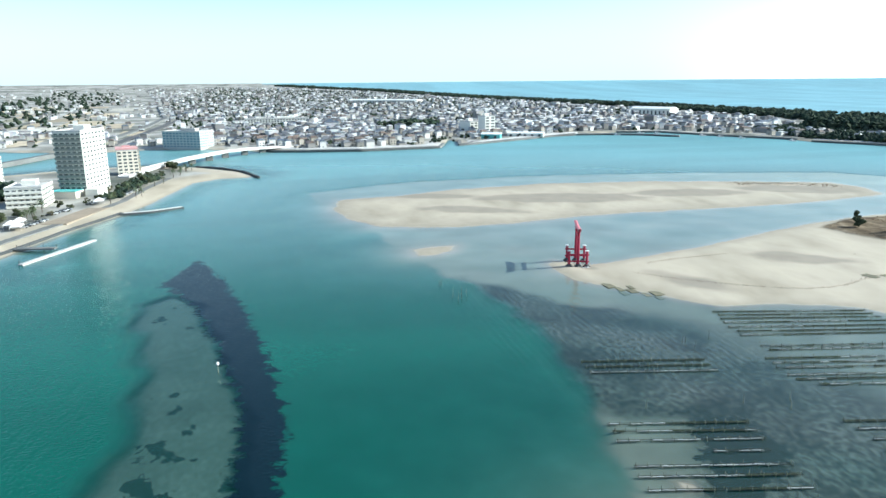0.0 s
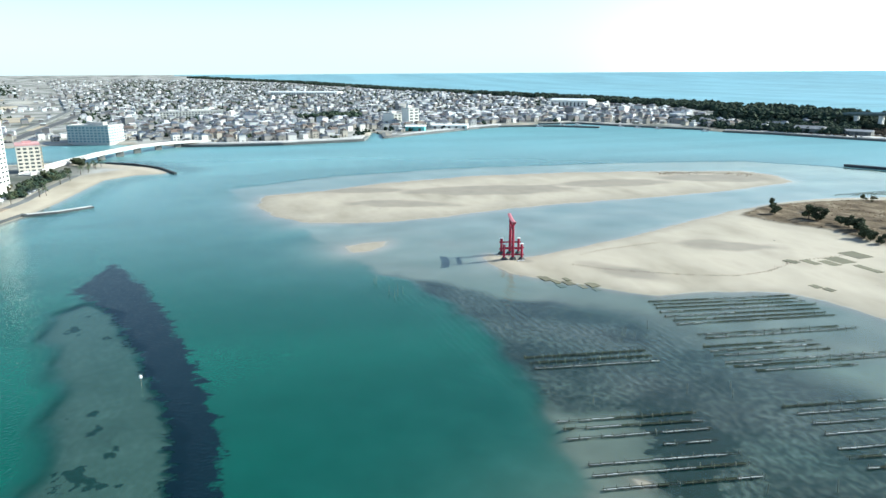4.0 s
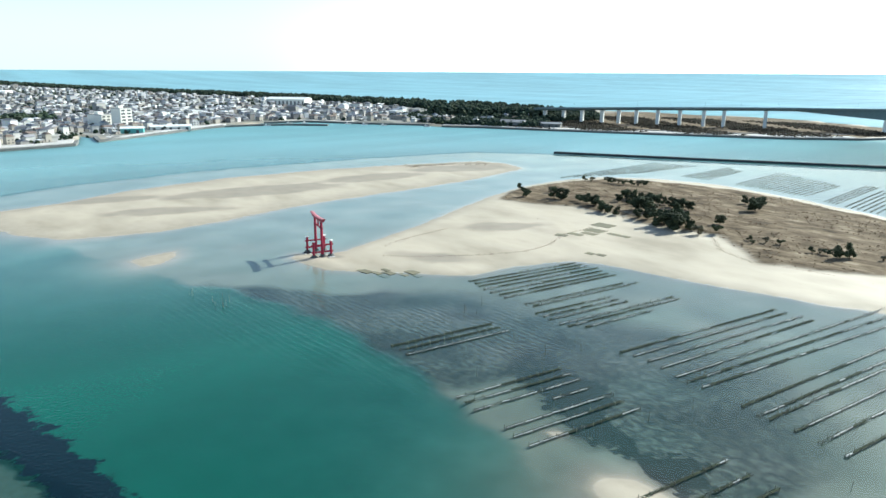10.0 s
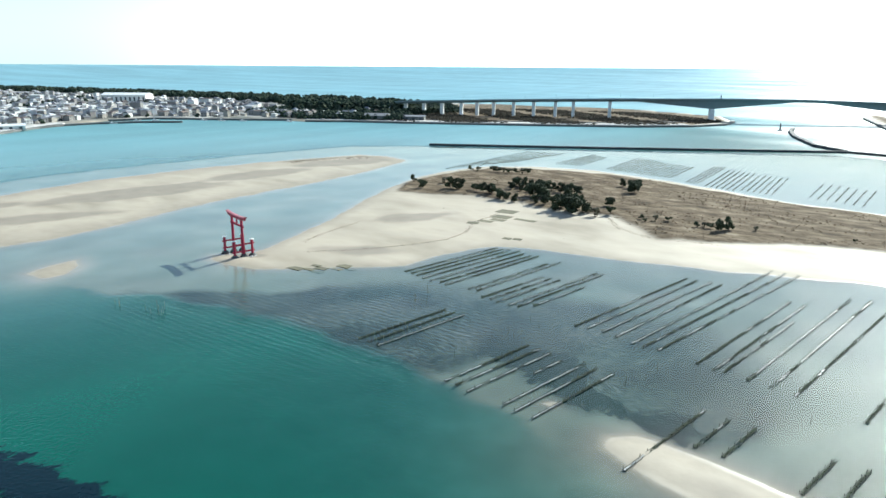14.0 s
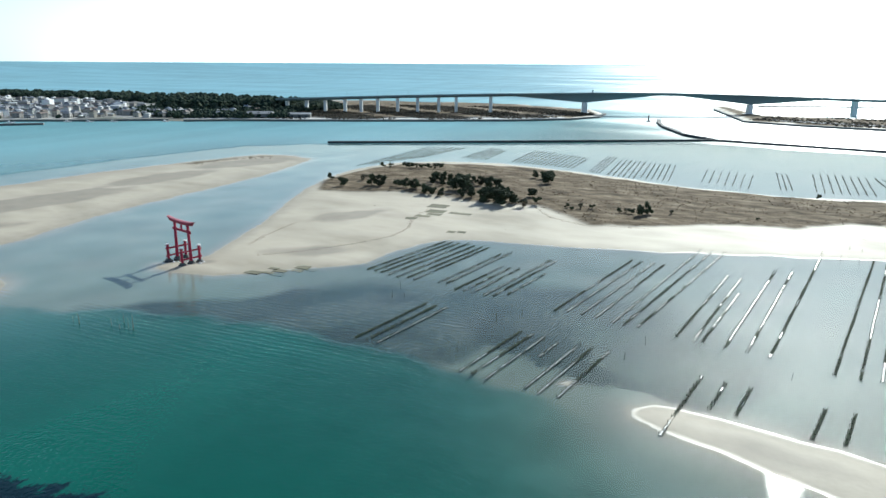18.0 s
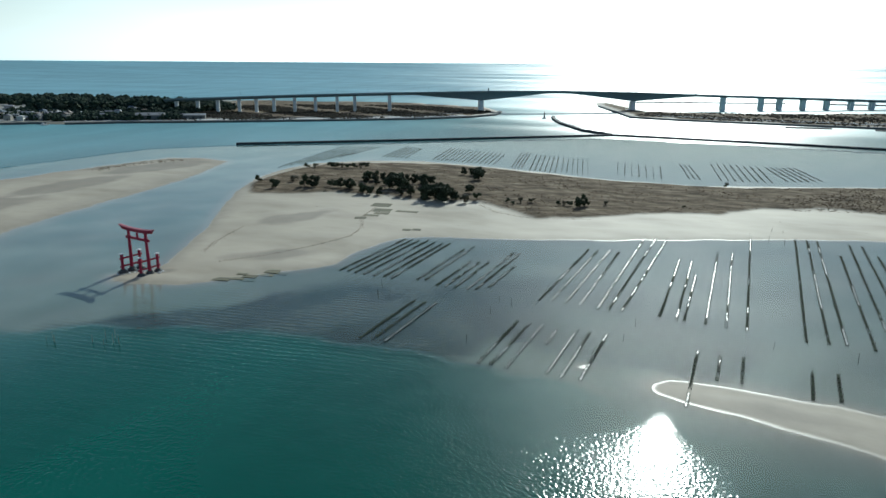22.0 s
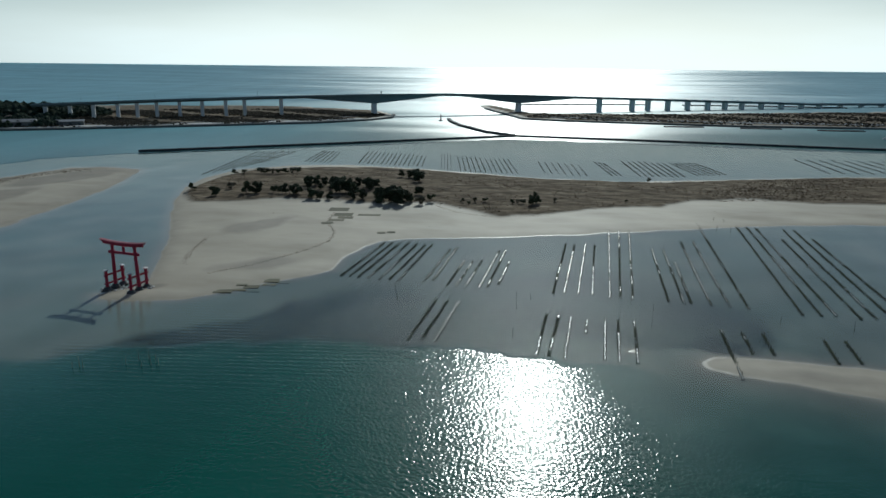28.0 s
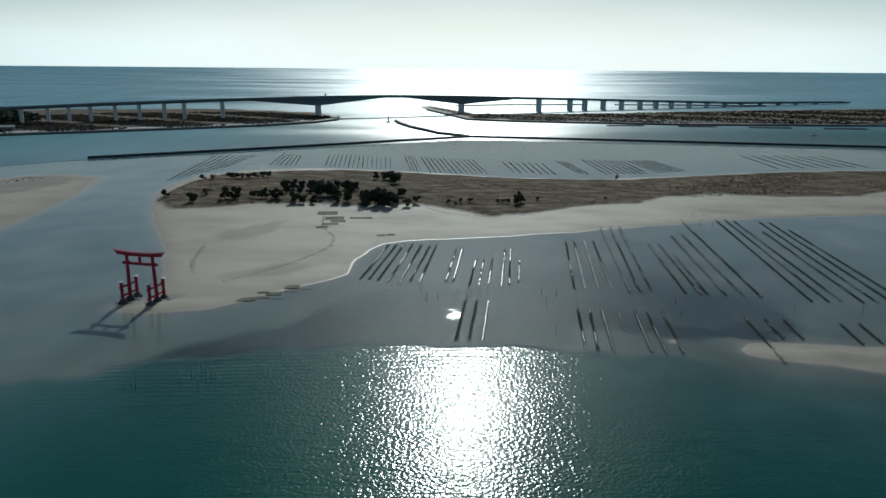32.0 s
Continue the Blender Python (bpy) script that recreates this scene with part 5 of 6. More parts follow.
def scatter(name, label, category, count, poly, size, mat, seed, keep=None, flat=0.7, lift_by=0.0, margin=0.0):
    """Many small tufts inside an outline, as one mass."""
    rng, g = random.Random(seed), Geo()
    xs, ys = [p[0] for p in poly], [p[1] for p in poly]
    px = np.array([rng.uniform(min(xs), max(xs)) for _ in range(count)])
    py = np.array([rng.uniform(min(ys), max(ys)) for _ in range(count)])
    ok = inside_distance(px, py, poly) > margin
    for x, y, o in zip(px, py, ok):
        if o and (keep is None or keep(x, y, rng)):
            r = rng.uniform(*size)
            clump(g, (x, y, ground_at(x, y) + r * 0.25 + lift_by), r, rng, flat)
    return solid(name, g, mat, label, category, kind="stuff")


DRY = island_tint("dry_grass_tufts", ((0.15, 0.105, 0.063), (0.19, 0.137, 0.085), (0.23, 0.175, 0.115), (0.12, 0.082, 0.05), (0.17, 0.125, 0.076)), 0.95)
BROWN_SHRUB = island_tint("brown_shrub_tufts", ((0.12, 0.083, 0.05), (0.14, 0.098, 0.06), (0.095, 0.076, 0.045), (0.15, 0.104, 0.064)), 0.95)
NEAR_GRASS = ((-80, 190), (-59, 157), (-8, 175), (47, 168), (79, 174), (120, 141), (175, 172), (233, 205), (312, 210), (393, 233), (480, 245), (480, 325), (371, 318), (220, 270), (142, 274), (57, 300), (12, 307), (-30, 298), (-68, 282), (-82, 246))
scatter("dry_grass", "dry tan and brown grass tufts on the island", "grass", 9000, NEAR_GRASS, (0.3, 0.7), DRY, 5, lambda x, y, r: math.sin(x * 0.06 + math.sin(y * 0.08) * 2) + r.random() > 0.1, 0.32)
scatter("low_scrub", "low brown scrub on the eastern part of the island", "scrub", 9000, ((240, 215), (312, 212), (393, 236), (700, 256), (700, 345), (451, 326), (371, 316), (280, 292)), (0.3, 0.7), BROWN_SHRUB, 6,
        lambda x, y, r: math.sin(x * 0.045 + 1.1 * math.sin(y * 0.06)) + r.random() * 1.4 > 0.5, 0.35)
scatter("strand_litter", "dark dry seaweed and driftwood along the grass edge", "seaweed", 4200, GRASS, (0.25, 0.6), BROWN_SHRUB, 7, lambda x, y, r: x < 480 and y < 240 and r.random() < 0.9 and -0.5 < inside_distance(np.array([x]), np.array([y]), GRASS)[0] < 2.2, 0.4)


def wrack(label, pts, seed, spread, size=1.0):
    """A line of dry weed left by the tide."""
    rng, g = random.Random(seed), Geo()
    for (ax, ay), (bx, by) in zip(pts, pts[1:]):
        for _ in range(int(math.hypot(bx - ax, by - ay) * 4.5)):
            t = rng.random()
            x, y = ax + (bx - ax) * t + rng.gauss(0, spread), ay + (by - ay) * t + rng.gauss(0, spread)
            r = rng.uniform(0.08, 0.24) * size
            clump(g, (x, y, ground_at(x, y) + 0.02), r, rng, 0.35)
    solid("tide_wrack", g, BROWN_SHRUB, label, "seaweed", kind="stuff")


wrack("dark curved line of dry seaweed on the sand", ((29, 140), (33, 112), (42, 92), (43, 76), (40, 66), (34, 52), (24, 34), (10, 18)), 3, 0.55)
wrack("thin line of dry seaweed below the dunes", ((78, 172), (97, 148), (115, 140), (146, 148)), 4, 0.7)
wrack("dark seaweed strewn over the tip of the sand bar", ((-222, 196), (-216, 226), (-206, 252), (-192, 264)), 6, 4.5, 3.2)
wrack("short dark seaweed lines near the gate", ((-14, 75), (-10, 48), (-4, 30)), 5, 0.6)


# ---- hotels by the beach and larger buildings ----
def building(name, label, category, x, y, turn, w, d, h, floors, bays_y, bays_x, wall, balconies=(), roof_label="", crown=None, base=2.0, glass=None, rails=None):
    """A block with its storeys: windows, balconies and a parapet roof."""
    b = thing(name, label, category, pose(x, y, base, 0, 0, turn))
    glass = glass or GLASS
    g = Geo()
    g.box((0, 0, (h - 0.6) / 2 - 1.0), (w, d, h - 0.6 + 2.0))
    body = part("wall", g, wall, b)
    g = Geo()
    g.box((0, 0, h - 0.45), (w + 0.5, d + 0.5, 0.3))
    for sx, sy, ww, dd in ((0, 1, w + 0.5, 0.3), (0, -1, w + 0.5, 0.3), (1, 0, 0.3, d - 0.1), (-1, 0, 0.3, d - 0.1)):
        g.box((sx * (w / 2 + 0.1), sy * (d / 2 + 0.1), h + 0.15), (ww, dd, 0.9))
    roof = part("roof", g, CONCRETE, b)
    g = Geo()
    g.box((-w * 0.15, 0, h + 1.4), (w * 0.28, d * 0.4, 3.4))
    part("plant_room", g, crown or wall, roof)
    fh = (h - 1.2) / floors
    ww, wd = w / bays_y * 0.62, d / bays_x * 0.62
    wm, wx = unit_box("window", (ww, 0.16, fh * 0.5), glass), unit_box("window", (0.16, wd, fh * 0.5), glass)
    sill = unit_box("sill", (ww * 1.15, 0.3, 0.18), wall)
    for f in range(floors):
        z = 0.3 + fh * (f + 0.55)
        for i in range(bays_y):
            px = -w / 2 + w * (i + 0.5) / bays_y
            win = part("window", wm, None, b, at=pose(px, d / 2 + 0.03, z))
            if "y" not in balconies:
                part("sill", sill, None, win, at=pose(0, 0.14, -fh * 0.28))
        for i in range(bays_x):
            part("window", wx, None, b, at=pose(w / 2 + 0.03, -d / 2 + d * (i + 0.5) / bays_x, z))
        if "y" in balconies:
            g = Geo()
            g.box((0, d / 2 + 0.75, z - fh * 0.48), (w, 1.5, 0.2))
            g.box((0, d / 2 + 1.42, z - fh * 0.25), (w, 0.12, fh * 0.36))
            part("balcony", g, wall, b)
        if "x" in balconies:
            g = Geo()
            g.box((w / 2 + 0.75, 0, z - fh * 0.48), (1.5, d, 0.2))
            g.box((w / 2 + 1.42, 0, z - fh * 0.22), (0.12, d, fh * 0.46))
            part("balcony", g, rails or wall, b)
    return b


# balcony fronts take a darker colour for the shade on this unlit side
tower = building("apartment_tower", "tall white fourteen-storey apartment tower with balconies by the beach", "tower", -264, -296, -8, 35, 20, 46, 14, 7, 5, WHITE_WALL, ("x",), rails=material("grey_beige_balcony", (0.24, 0.26, 0.225), 0.8, vary=0.1))
g = Geo()
g.box((17, 16, 2.6), (14, 9, 6.0))
part("podium", g, WHITE_WALL, tower)
g = Geo()
g.box((24.5, -1, 2.2), (12, 18, 5.2))
podium = part("podium", g, CREAM_WALL, tower)
g = Geo()
g.box((24.5, -1, 4.95), (12.8, 18.8, 0.3))
part("canopy", g, TEAL_ROOF, podium, "teal metal canopy roof")
pink = building("hotel", "cream eight-storey hotel with a pinkish rooftop band", "hotel", -366, -295, 18, 20, 17, 22, 7, 5, 4, CREAM_WALL, ("y",), crown=PINK_WALL)
g = Geo()
g.box((0, 0, 22.9), (20.7, 17.7, 1.5))
part("roof_band", g, PINK_WALL, pink, "dusty pink band round the roof")
building("hotel", "white four-storey hotel with ribbon windows beside palm trees", "hotel", -211, -313, 8, 27, 22, 13.5, 4, 7, 6, WHITE_WALL, ("x",))
building("hotel", "low white three-storey beach building", "building", -176, -330, 8, 20, 16, 10, 3, 5, 4, WHITE_WALL)
building("hotel", "white seven-storey block behind the beach hotels", "building", -313, -386, 4, 16, 16, 22, 7, 4, 4, WHITE_WALL, ("x",))
BLUE_GLASS = material("blue_tinted_glass_wall", (0.16, 0.25, 0.29), 0.2, vary=0.25, grain=0.2)
building("office_building", "six-storey grey and blue-glass building beside the road bridge", "building", -622, -297, -22, 30, 52, 20, 6, 6, 11, CONCRETE, glass=BLUE_GLASS)
building("warehouse", "large plain white harbour warehouse tower", "warehouse", -742, 103, 20, 20, 17, 26, 6, 3, 2, WHITE_WALL)
building("warehouse", "white three-storey harbour building", "building", -775, 85, 20, 32, 20, 17, 4, 6, 3, WHITE_WALL)
building("school", "long low white three-storey school building", "school", -1065, -232, -82, 116, 22, 11, 3, 22, 3, WHITE_WALL)


def shed(name, label, x, y, turn, w, d, h, rise, wall, roof):
    b = thing(name, label, "shed", pose(x, y, ground_at(x, y) - 0.2, 0, 0, turn))
    g = Geo()
    g.box((0, 0, h / 2 - 0.5), (w, d, h + 1.0))
    part("wall", g, wall, b)
    o = 0.7
    g = Geo()
    g.sweep([[(s * (w / 2 + o), -d / 2 - o, h + 0.003), (s * (w / 2 + o), d / 2 + o, h + 0.003), (s * (w / 2 + o), 0, h + rise)] for s in (-1, 1)])
    part("roof", g, roof, b)
    dm = unit_box("door", (3.4, 0.2, h * 0.7), GLASS)
    for i in range(max(1, int(w / 9))):
        part("door", dm, None, b, at=pose(-w / 2 + (i + 0.5) * w / max(1, int(w / 9)), -d / 2 - 0.05, h * 0.35))
    return b


PALE_METAL = material("pale_metal_roof", (0.66, 0.67, 0.66), 0.5, vary=0.1, grain=0.2)
GREY_ROOF = material("grey_tile_roof", (0.17, 0.175, 0.185), 0.7, vary=0.25, grain=0.5, each=0.4)
shed("market_shed", "long white fish market shed on the quay", -685, 148, 70, 50, 20, 4.5, 1.8, WHITE_WALL, PALE_METAL)
shed("market_shed", "green-walled harbour shed on the quay", -658, 93, 70, 26, 16, 6, 2.0, TEAL_ROOF, PALE_METAL)
shed("factory_hall", "very long white flat-roofed factory hall in the town", -2180, 30, 62, 260, 50, 10, 3, WHITE_WALL, PALE_METAL)
shed("factory_hall", "pale hall with a broad roof beside the pine wood", -1180, 560, 40, 90, 42, 13, 4, WHITE_WALL, PALE_METAL)
shed("boat_house", "grey-roofed boat house at the harbour mouth", -470, 560, 30, 34, 20, 6, 3, QUAY_STONE, GREY_ROOF)
shed("boat_house", "low long grey boat house by the quay", -425, 590, 30, 30, 14, 5, 2, QUAY_STONE, GREY_ROOF)


def marquee(x, y, turn):
    b = thing("marquee_tent", "white peaked marquee tent on the promenade", "tent", pose(x, y, ground_at(x, y), 0, 0, turn), group="marquees on the promenade")
    g = Geo()
    g.box((0, 0, 2.6), (8, 6, 0.3))
    g.sweep([[(-4, -3, 2.76), (4, -3, 2.76), (4, 3, 2.76), (-4, 3, 2.76)], [(-0.4, -0.3, 4.6), (0.4, -0.3, 4.6), (0.4, 0.3, 4.6), (-0.4, 0.3, 4.6)]])
    part("canopy", g, CAP_WHITE, b)
    pm = unit_box("pole", (0.12, 0.12, 2.6), CAP_WHITE)
    for sx in (-3.8, 3.8):
        for sy in (-2.8, 2.8):
            part("pole", pm, None, b, at=pose(sx, sy, 1.2))


for x, y in ((-130, -291), (-139, -290), (-124, -285), (-205, -268)):
    marquee(x, y, 12)


# ---- floating landing stage and road bridge by the hotels ----
def pontoon():
    p = thing("landing_stage", "grey floating landing stage with a roofed gangway below the hotels", "pontoon", kind="")
    for nm, a, c, wd in (("float_deck", (-49, -252), (-98, -236), 2.6), ("gangway", (-80, -268), (-79, -248), 3.8)):
        dx, dy = c[0] - a[0], c[1] - a[1]
        g = Geo()
        g.box((0, 0, 0.35), (math.hypot(dx, dy), wd, 0.7))
        deck = part(nm, g, CONCRETE if nm == "float_deck" else QUAY_STONE, p, at=pose((a[0] + c[0]) / 2, (a[1] + c[1]) / 2, 0.0 if nm == "float_deck" else 0.75, 0, 0, math.degrees(math.atan2(dy, dx))))
        for k in (-0.48, -0.16, 0.16, 0.48):
            g = Geo()
            g.tube((k * math.hypot(dx, dy), wd / 2 + 0.2, -4), (k * math.hypot(dx, dy), wd / 2 + 0.2, 2.2), 0.16, 0.16, 8)
            part("pile", g, STONE, deck)


pontoon()


def road_bridge():
    b = thing("road_bridge", "low pale concrete road bridge over the inlet", "bridge", kind="structure")
    pts = [(-340, -292, 3.0), (-400, -279, 4.6), (-450, -258, 6.4), (-502, -234, 7.0), (-535, -212, 6.4), (-566, -190, 4.6), (-590, -170, 3.0)]
    path = []
    for p, q in zip(pts, pts[1:]):
        path += [tuple(p[k] + (q[k] - p[k]) * i / 4 for k in range(3)) for i in range(4)]
    path.append(pts[-1])
    deck, r1, r2 = [], [], []
    for i, (x, y, z) in enumerate(path):
        a, c = path[max(0, i - 1)], path[min(len(path) - 1, i + 1)]
        l = math.hypot(c[0] - a[0], c[1] - a[1])
        nx, ny = -(c[1] - a[1]) / l, (c[0] - a[0]) / l
        deck.append([(x - nx * 5, y - ny * 5, z - 1.2), (x + nx * 5, y + ny * 5, z - 1.2), (x + nx * 5, y + ny * 5, z), (x - nx * 5, y - ny * 5, z)])
        for r, s in ((r1, -4.8), (r2, 4.8)):
            r.append([(x + nx * (s - 0.15), y + ny * (s - 0.15), z + 0.003), (x + nx * (s + 0.15), y + ny * (s + 0.15), z + 0.003),
                      (x + nx * (s + 0.15), y + ny * (s + 0.15), z + 1.1), (x + nx * (s - 0.15), y + ny * (s - 0.15), z + 1.1)])
    for nm, r in (("deck", deck), ("parapet", r1), ("parapet", r2)):
        g = Geo()
        g.sweep(r)
        part(nm, g, CONCRETE, b)
    for x, y, z in ((-450, -258, 6.4), (-476, -246, 6.7), (-502, -234, 7.0), (-528, -217, 6.6), (-552, -200, 5.4)):
        g = Geo()
        g.box((x, y, (z - 1.2 - 6) / 2), (2.0, 7.0, z - 1.2 + 6), 28)
        part("pier", g, QUAY_STONE, b)


road_bridge()
for nm, pts, wd, top, mat, label in (
        ("quay", ((-562, -200), (-551, -185), (-544, -150), (-540, -86), (-558, 8), (-600, 19)), 4.0, 2.6, QUAY_STONE, "grey concrete sea wall of the old town"),
        ("quay", ((-640, 46), (-584, 38), (-642, 125), (-672, 166), (-719, 230)), 5.0, 2.5, QUAY_STONE, "grey concrete fishing harbour quay"),
        ("quay", ((-734, 300), (-723, 364), (-641, 415), (-569, 472), (-556, 476)), 4.0, 2.5, QUAY_STONE, "concrete quay of the inner harbour"),
        ("quay", ((-530, 478), (-483, 517), (-410, 554), (-276, 630), (-153, 709), (-90, 772), (-66, 828), (-74, 893)), 4.5, 2.4, QUAY_STONE, "long grey quay wall along the sea inlet"),
        ("quay", ((62, 1095), (107, 938), (131, 853), (200, 824), (273, 811), (432, 788), (740, 797), (1200, 825)), 4.5, 2.4, QUAY_STONE, "long grey quay wall of the eastern shore"),
        ("quay_apron", ((-572, -178), (-562, -148), (-558, -86), (-576, 2), (-602, 8)), 17.0, 2.72, CONCRETE, "pale paved apron behind the town sea wall"),
        ("quay_apron", ((-626, 62), (-604, 58), (-657, 128), (-686, 172), (-728, 232)), 16.0, 2.66, CONCRETE, "pale concrete apron of the fishing harbour"),
        ("quay_apron", ((-548, 496), (-492, 534), (-418, 572), (-284, 648), (-163, 726), (-104, 782)), 20.0, 2.5, CONCRETE, "pale gravel strip along the inlet quay"),
        ("causeway", ((-370, -455), (-452, -441), (-554, -424), (-640, -405)), 9.0, 5.0, QUAY_STONE, "grey railway causeway behind the hotels"),
        ("road", ((-640, -398), (-1000, -425), (-1331, -463), (-1800, -585), (-2335, -723)), 13.0, 3.6, ASPHALT, "grey trunk road through the fields"),
        ("railway", ((-640, -420), (-1000, -450), (-1320, -492), (-1800, -620), (-2335, -765)), 11.0, 5.0, QUAY_STONE, "pale railway embankment through the fields"),
        ("promenade", ((-30, -292), (-95, -279), (-160, -264), (-215, -256), (-270, -256), (-330, -252)), 6.0, 2.12, QUAY_STONE, "pale paved promenade behind the beach"),
        ("coast_road", ((-560, 560), (-410, 610), (-250, 690), (-150, 770), (-110, 840)), 9.0, 2.7, ASPHALT, "dark coast road below the sea bridge"),
        ("coast_road", ((160, 885), (280, 856), (440, 832), (740, 842), (1200, 866)), 30.0, 2.6, ASPHALT, "dark road and parking ground on the eastern shore"),
        ("sand_bar", ((120, 1240), (220, 1290), (400, 1330)), 14.0, 1.8, RUBBLE, "thin dark stone bank beyond the sea bridge"),
        ("sand_bar", ((470, 1330), (640, 1345), (800, 1330)), 14.0, 2.0, RUBBLE, "second dark stone bank beyond the sea bridge")):
    ridge(nm, pts, wd, top, -4 if nm in ("quay", "sand_bar") else 0.5, mat, label, nm.replace("_", " "), 0.9, 0.0)
for a, c in (((324, 764), (377, 767)), ((424, 762), (476, 759)), ((519, 750), (577, 750)), ((621, 744), (678, 742))):
    g = Geo()
    dx, dy = c[0] - a[0], c[1] - a[1]
    g.box((0, 0, 0.3), (math.hypot(dx, dy), 6.5, 1.4))
    g.box((0, 2.8, 1.25), (math.hypot(dx, dy), 0.5, 0.5))
    solid("floating_dock", g, RUBBLE, "dark floating dock off the eastern quay", "dock", group="floating docks", at=pose((a[0] + c[0]) / 2, (a[1] + c[1]) / 2, 0, 0, 0, math.degrees(math.atan2(dy, dx))))


# ---- houses of the town ----
# wall tones lowered, with the shade of the backlit fronts in them
HOUSE_WALLS = [material("house_wall", c, 0.8, vary=0.1, each=0.12) for c in ((0.58, 0.57, 0.54), (0.36, 0.33, 0.28), (0.24, 0.23, 0.215))]
HOUSE_ROOFS = [material("house_roof", c, 0.65, vary=0.2, each=0.3) for c in ((0.10, 0.105, 0.115), (0.19, 0.19, 0.20), (0.13, 0.095, 0.075), (0.08, 0.10, 0.13), (0.5, 0.5, 0.5))]


def house_model(i):
    rng = random.Random(i)
    w, d, h = rng.uniform(7, 11), rng.uniform(6, 9), (3.4, 5.8, 6.2, 8.0)[i % 4]
    b = thing("house", ("low single-storey", "two-storey", "two-storey", "three-storey")[i % 4] + " town house with " + ("a grey tiled roof", "a pale grey roof", "a brown tiled roof", "a blue-grey tiled roof", "a white flat-pitched roof")[i % 5], "house", group="houses of the town")
    g = Geo()
    g.box((0, 0, h / 2 - 0.6), (w, d, h + 1.2))
    body = part("wall", g, HOUSE_WALLS[i % 3], b)
    rise, o = (0.5 if i % 5 == 4 else rng.uniform(1.6, 2.4)), 0.6
    k = 0.55 if i % 2 else 1.0
    g = Geo()
    g.sweep([[(-w / 2 - o, -d / 2 - o, h + 0.004), (w / 2 + o, -d / 2 - o, h + 0.004), (w / 2 + o, d / 2 + o, h + 0.004), (-w / 2 - o, d / 2 + o, h + 0.004)],
             [(-w / 2 * k - o * k, -0.1, h + rise), (w / 2 * k + o * k, -0.1, h + rise), (w / 2 * k + o * k, 0.1, h + rise), (-w / 2 * k - o * k, 0.1, h + rise)]])
    part("roof", g, HOUSE_ROOFS[i % 5], b)
    wm = unit_box("window", (1.7, 0.12, 1.2), GLASS)
    for f in range(max(1, int(h / 2.8))):
        for s in (-1, 1):
            part("window", wm, None, body, at=pose(s * w * 0.25, -d / 2 - 0.03, 1.6 + 2.8 * f))
    g = Geo()
    g.box((w / 2 + 0.03, 0, 1.0), (0.12, 1.1, 2.0))
    part("door", g, GLASS, b)
    return b


HOUSES = [house_model(i) for i in range(10)]
rng = random.Random(77)
cand = []
for ring in range(17000):
    a = math.radians(rng.uniform(-33, 64))
    r = 780 + 3700 * rng.random() ** 1.6
    cand.append((283 - r * math.cos(a), -100 + r * math.sin(a), r))
for _ in range(3000):
    cand.append((rng.uniform(-1000, -548), rng.uniform(-200, 560), 0))
cx, cy = np.array([c[0] for c in cand]), np.array([c[1] for c in cand])
FIELDS = ((-590, -300), (-1150, -395), (-1300, -500), (-2100, -690), (-3300, -1050), (-5000, -1500), (-5000, -3500), (-400, -900))
COAST = ((-120, 985), (-300, 1060), (-500, 1030), (-943, 930), (-1552, 800), (-2120, 655), (-3000, 400), (-3640, 170), (-4350, -395), (-4350, -600), (-3640, -30), (-3000, 240), (-2120, 500), (-1552, 640),
         (-1000, 690), (-760, 640), (-600, 660), (-480, 720), (-300, 800), (-160, 830))
land_in, in_field, in_coast = inside_distance(cx, cy, TOWN), inside_distance(cx, cy, FIELDS), inside_distance(cx, cy, COAST)
SOLID = ((-624, -297, 34), (-742, 103, 18), (-775, 85, 24), (-1065, -232, 26), (-1065, -200, 26), (-1065, -270, 26), (-685, 148, 26), (-672, 120, 26), (-658, 93, 20), (-2180, 30, 90), (-1180, 560, 48), (-470, 560, 24), (-425, 590, 22), (-700, 180, 24))
cell, near, far = {}, [], []
for i, (x, y, r) in enumerate(cand):
    if land_in[i] < 27 or in_coast[i] > -12 or (in_field[i] > -10 and rng.random() > (0.5 if math.sin(x * 0.011 + 2 * math.sin(y * 0.013)) > 0.45 else 0.06)) or x > -520 and y > 540 or (x > -780 and y > 330 and rng.random() < 0.6):
        continue
    if any(math.hypot(x - a, y - c) < q for a, c, q in SOLID):
        continue
    gap = 11.5 if math.hypot(x - 283, y + 100) < 1500 else 14.5
    key = (int(x // gap), int(y // gap))
    if any((key[0] + u, key[1] + v) in cell and math.hypot(cell[(key[0] + u, key[1] + v)][0] - x, cell[(key[0] + u, key[1] + v)][1] - y) < gap for u in (-1, 0, 1) for v in (-1, 0, 1)):
        continue
    cell[key] = (x, y)
    (near if land_in[i] < 120 and x > -900 else far).append((x, y))
near.sort(key=lambda p: -p[0])
far += near[280:]
for i, (x, y) in enumerate(near[:280]):
    m = pose(x, y, ground_at(x, y), 0, 0, rng.choice((0, 90, 180, 270)) + rng.uniform(8, 34))
    if i < len(HOUSES):
        HOUSES[i].matrix_basis = m
    else:
        copy_thing(HOUSES[i % len(HOUSES)], m)
walls, roofs = Geo(), Geo()
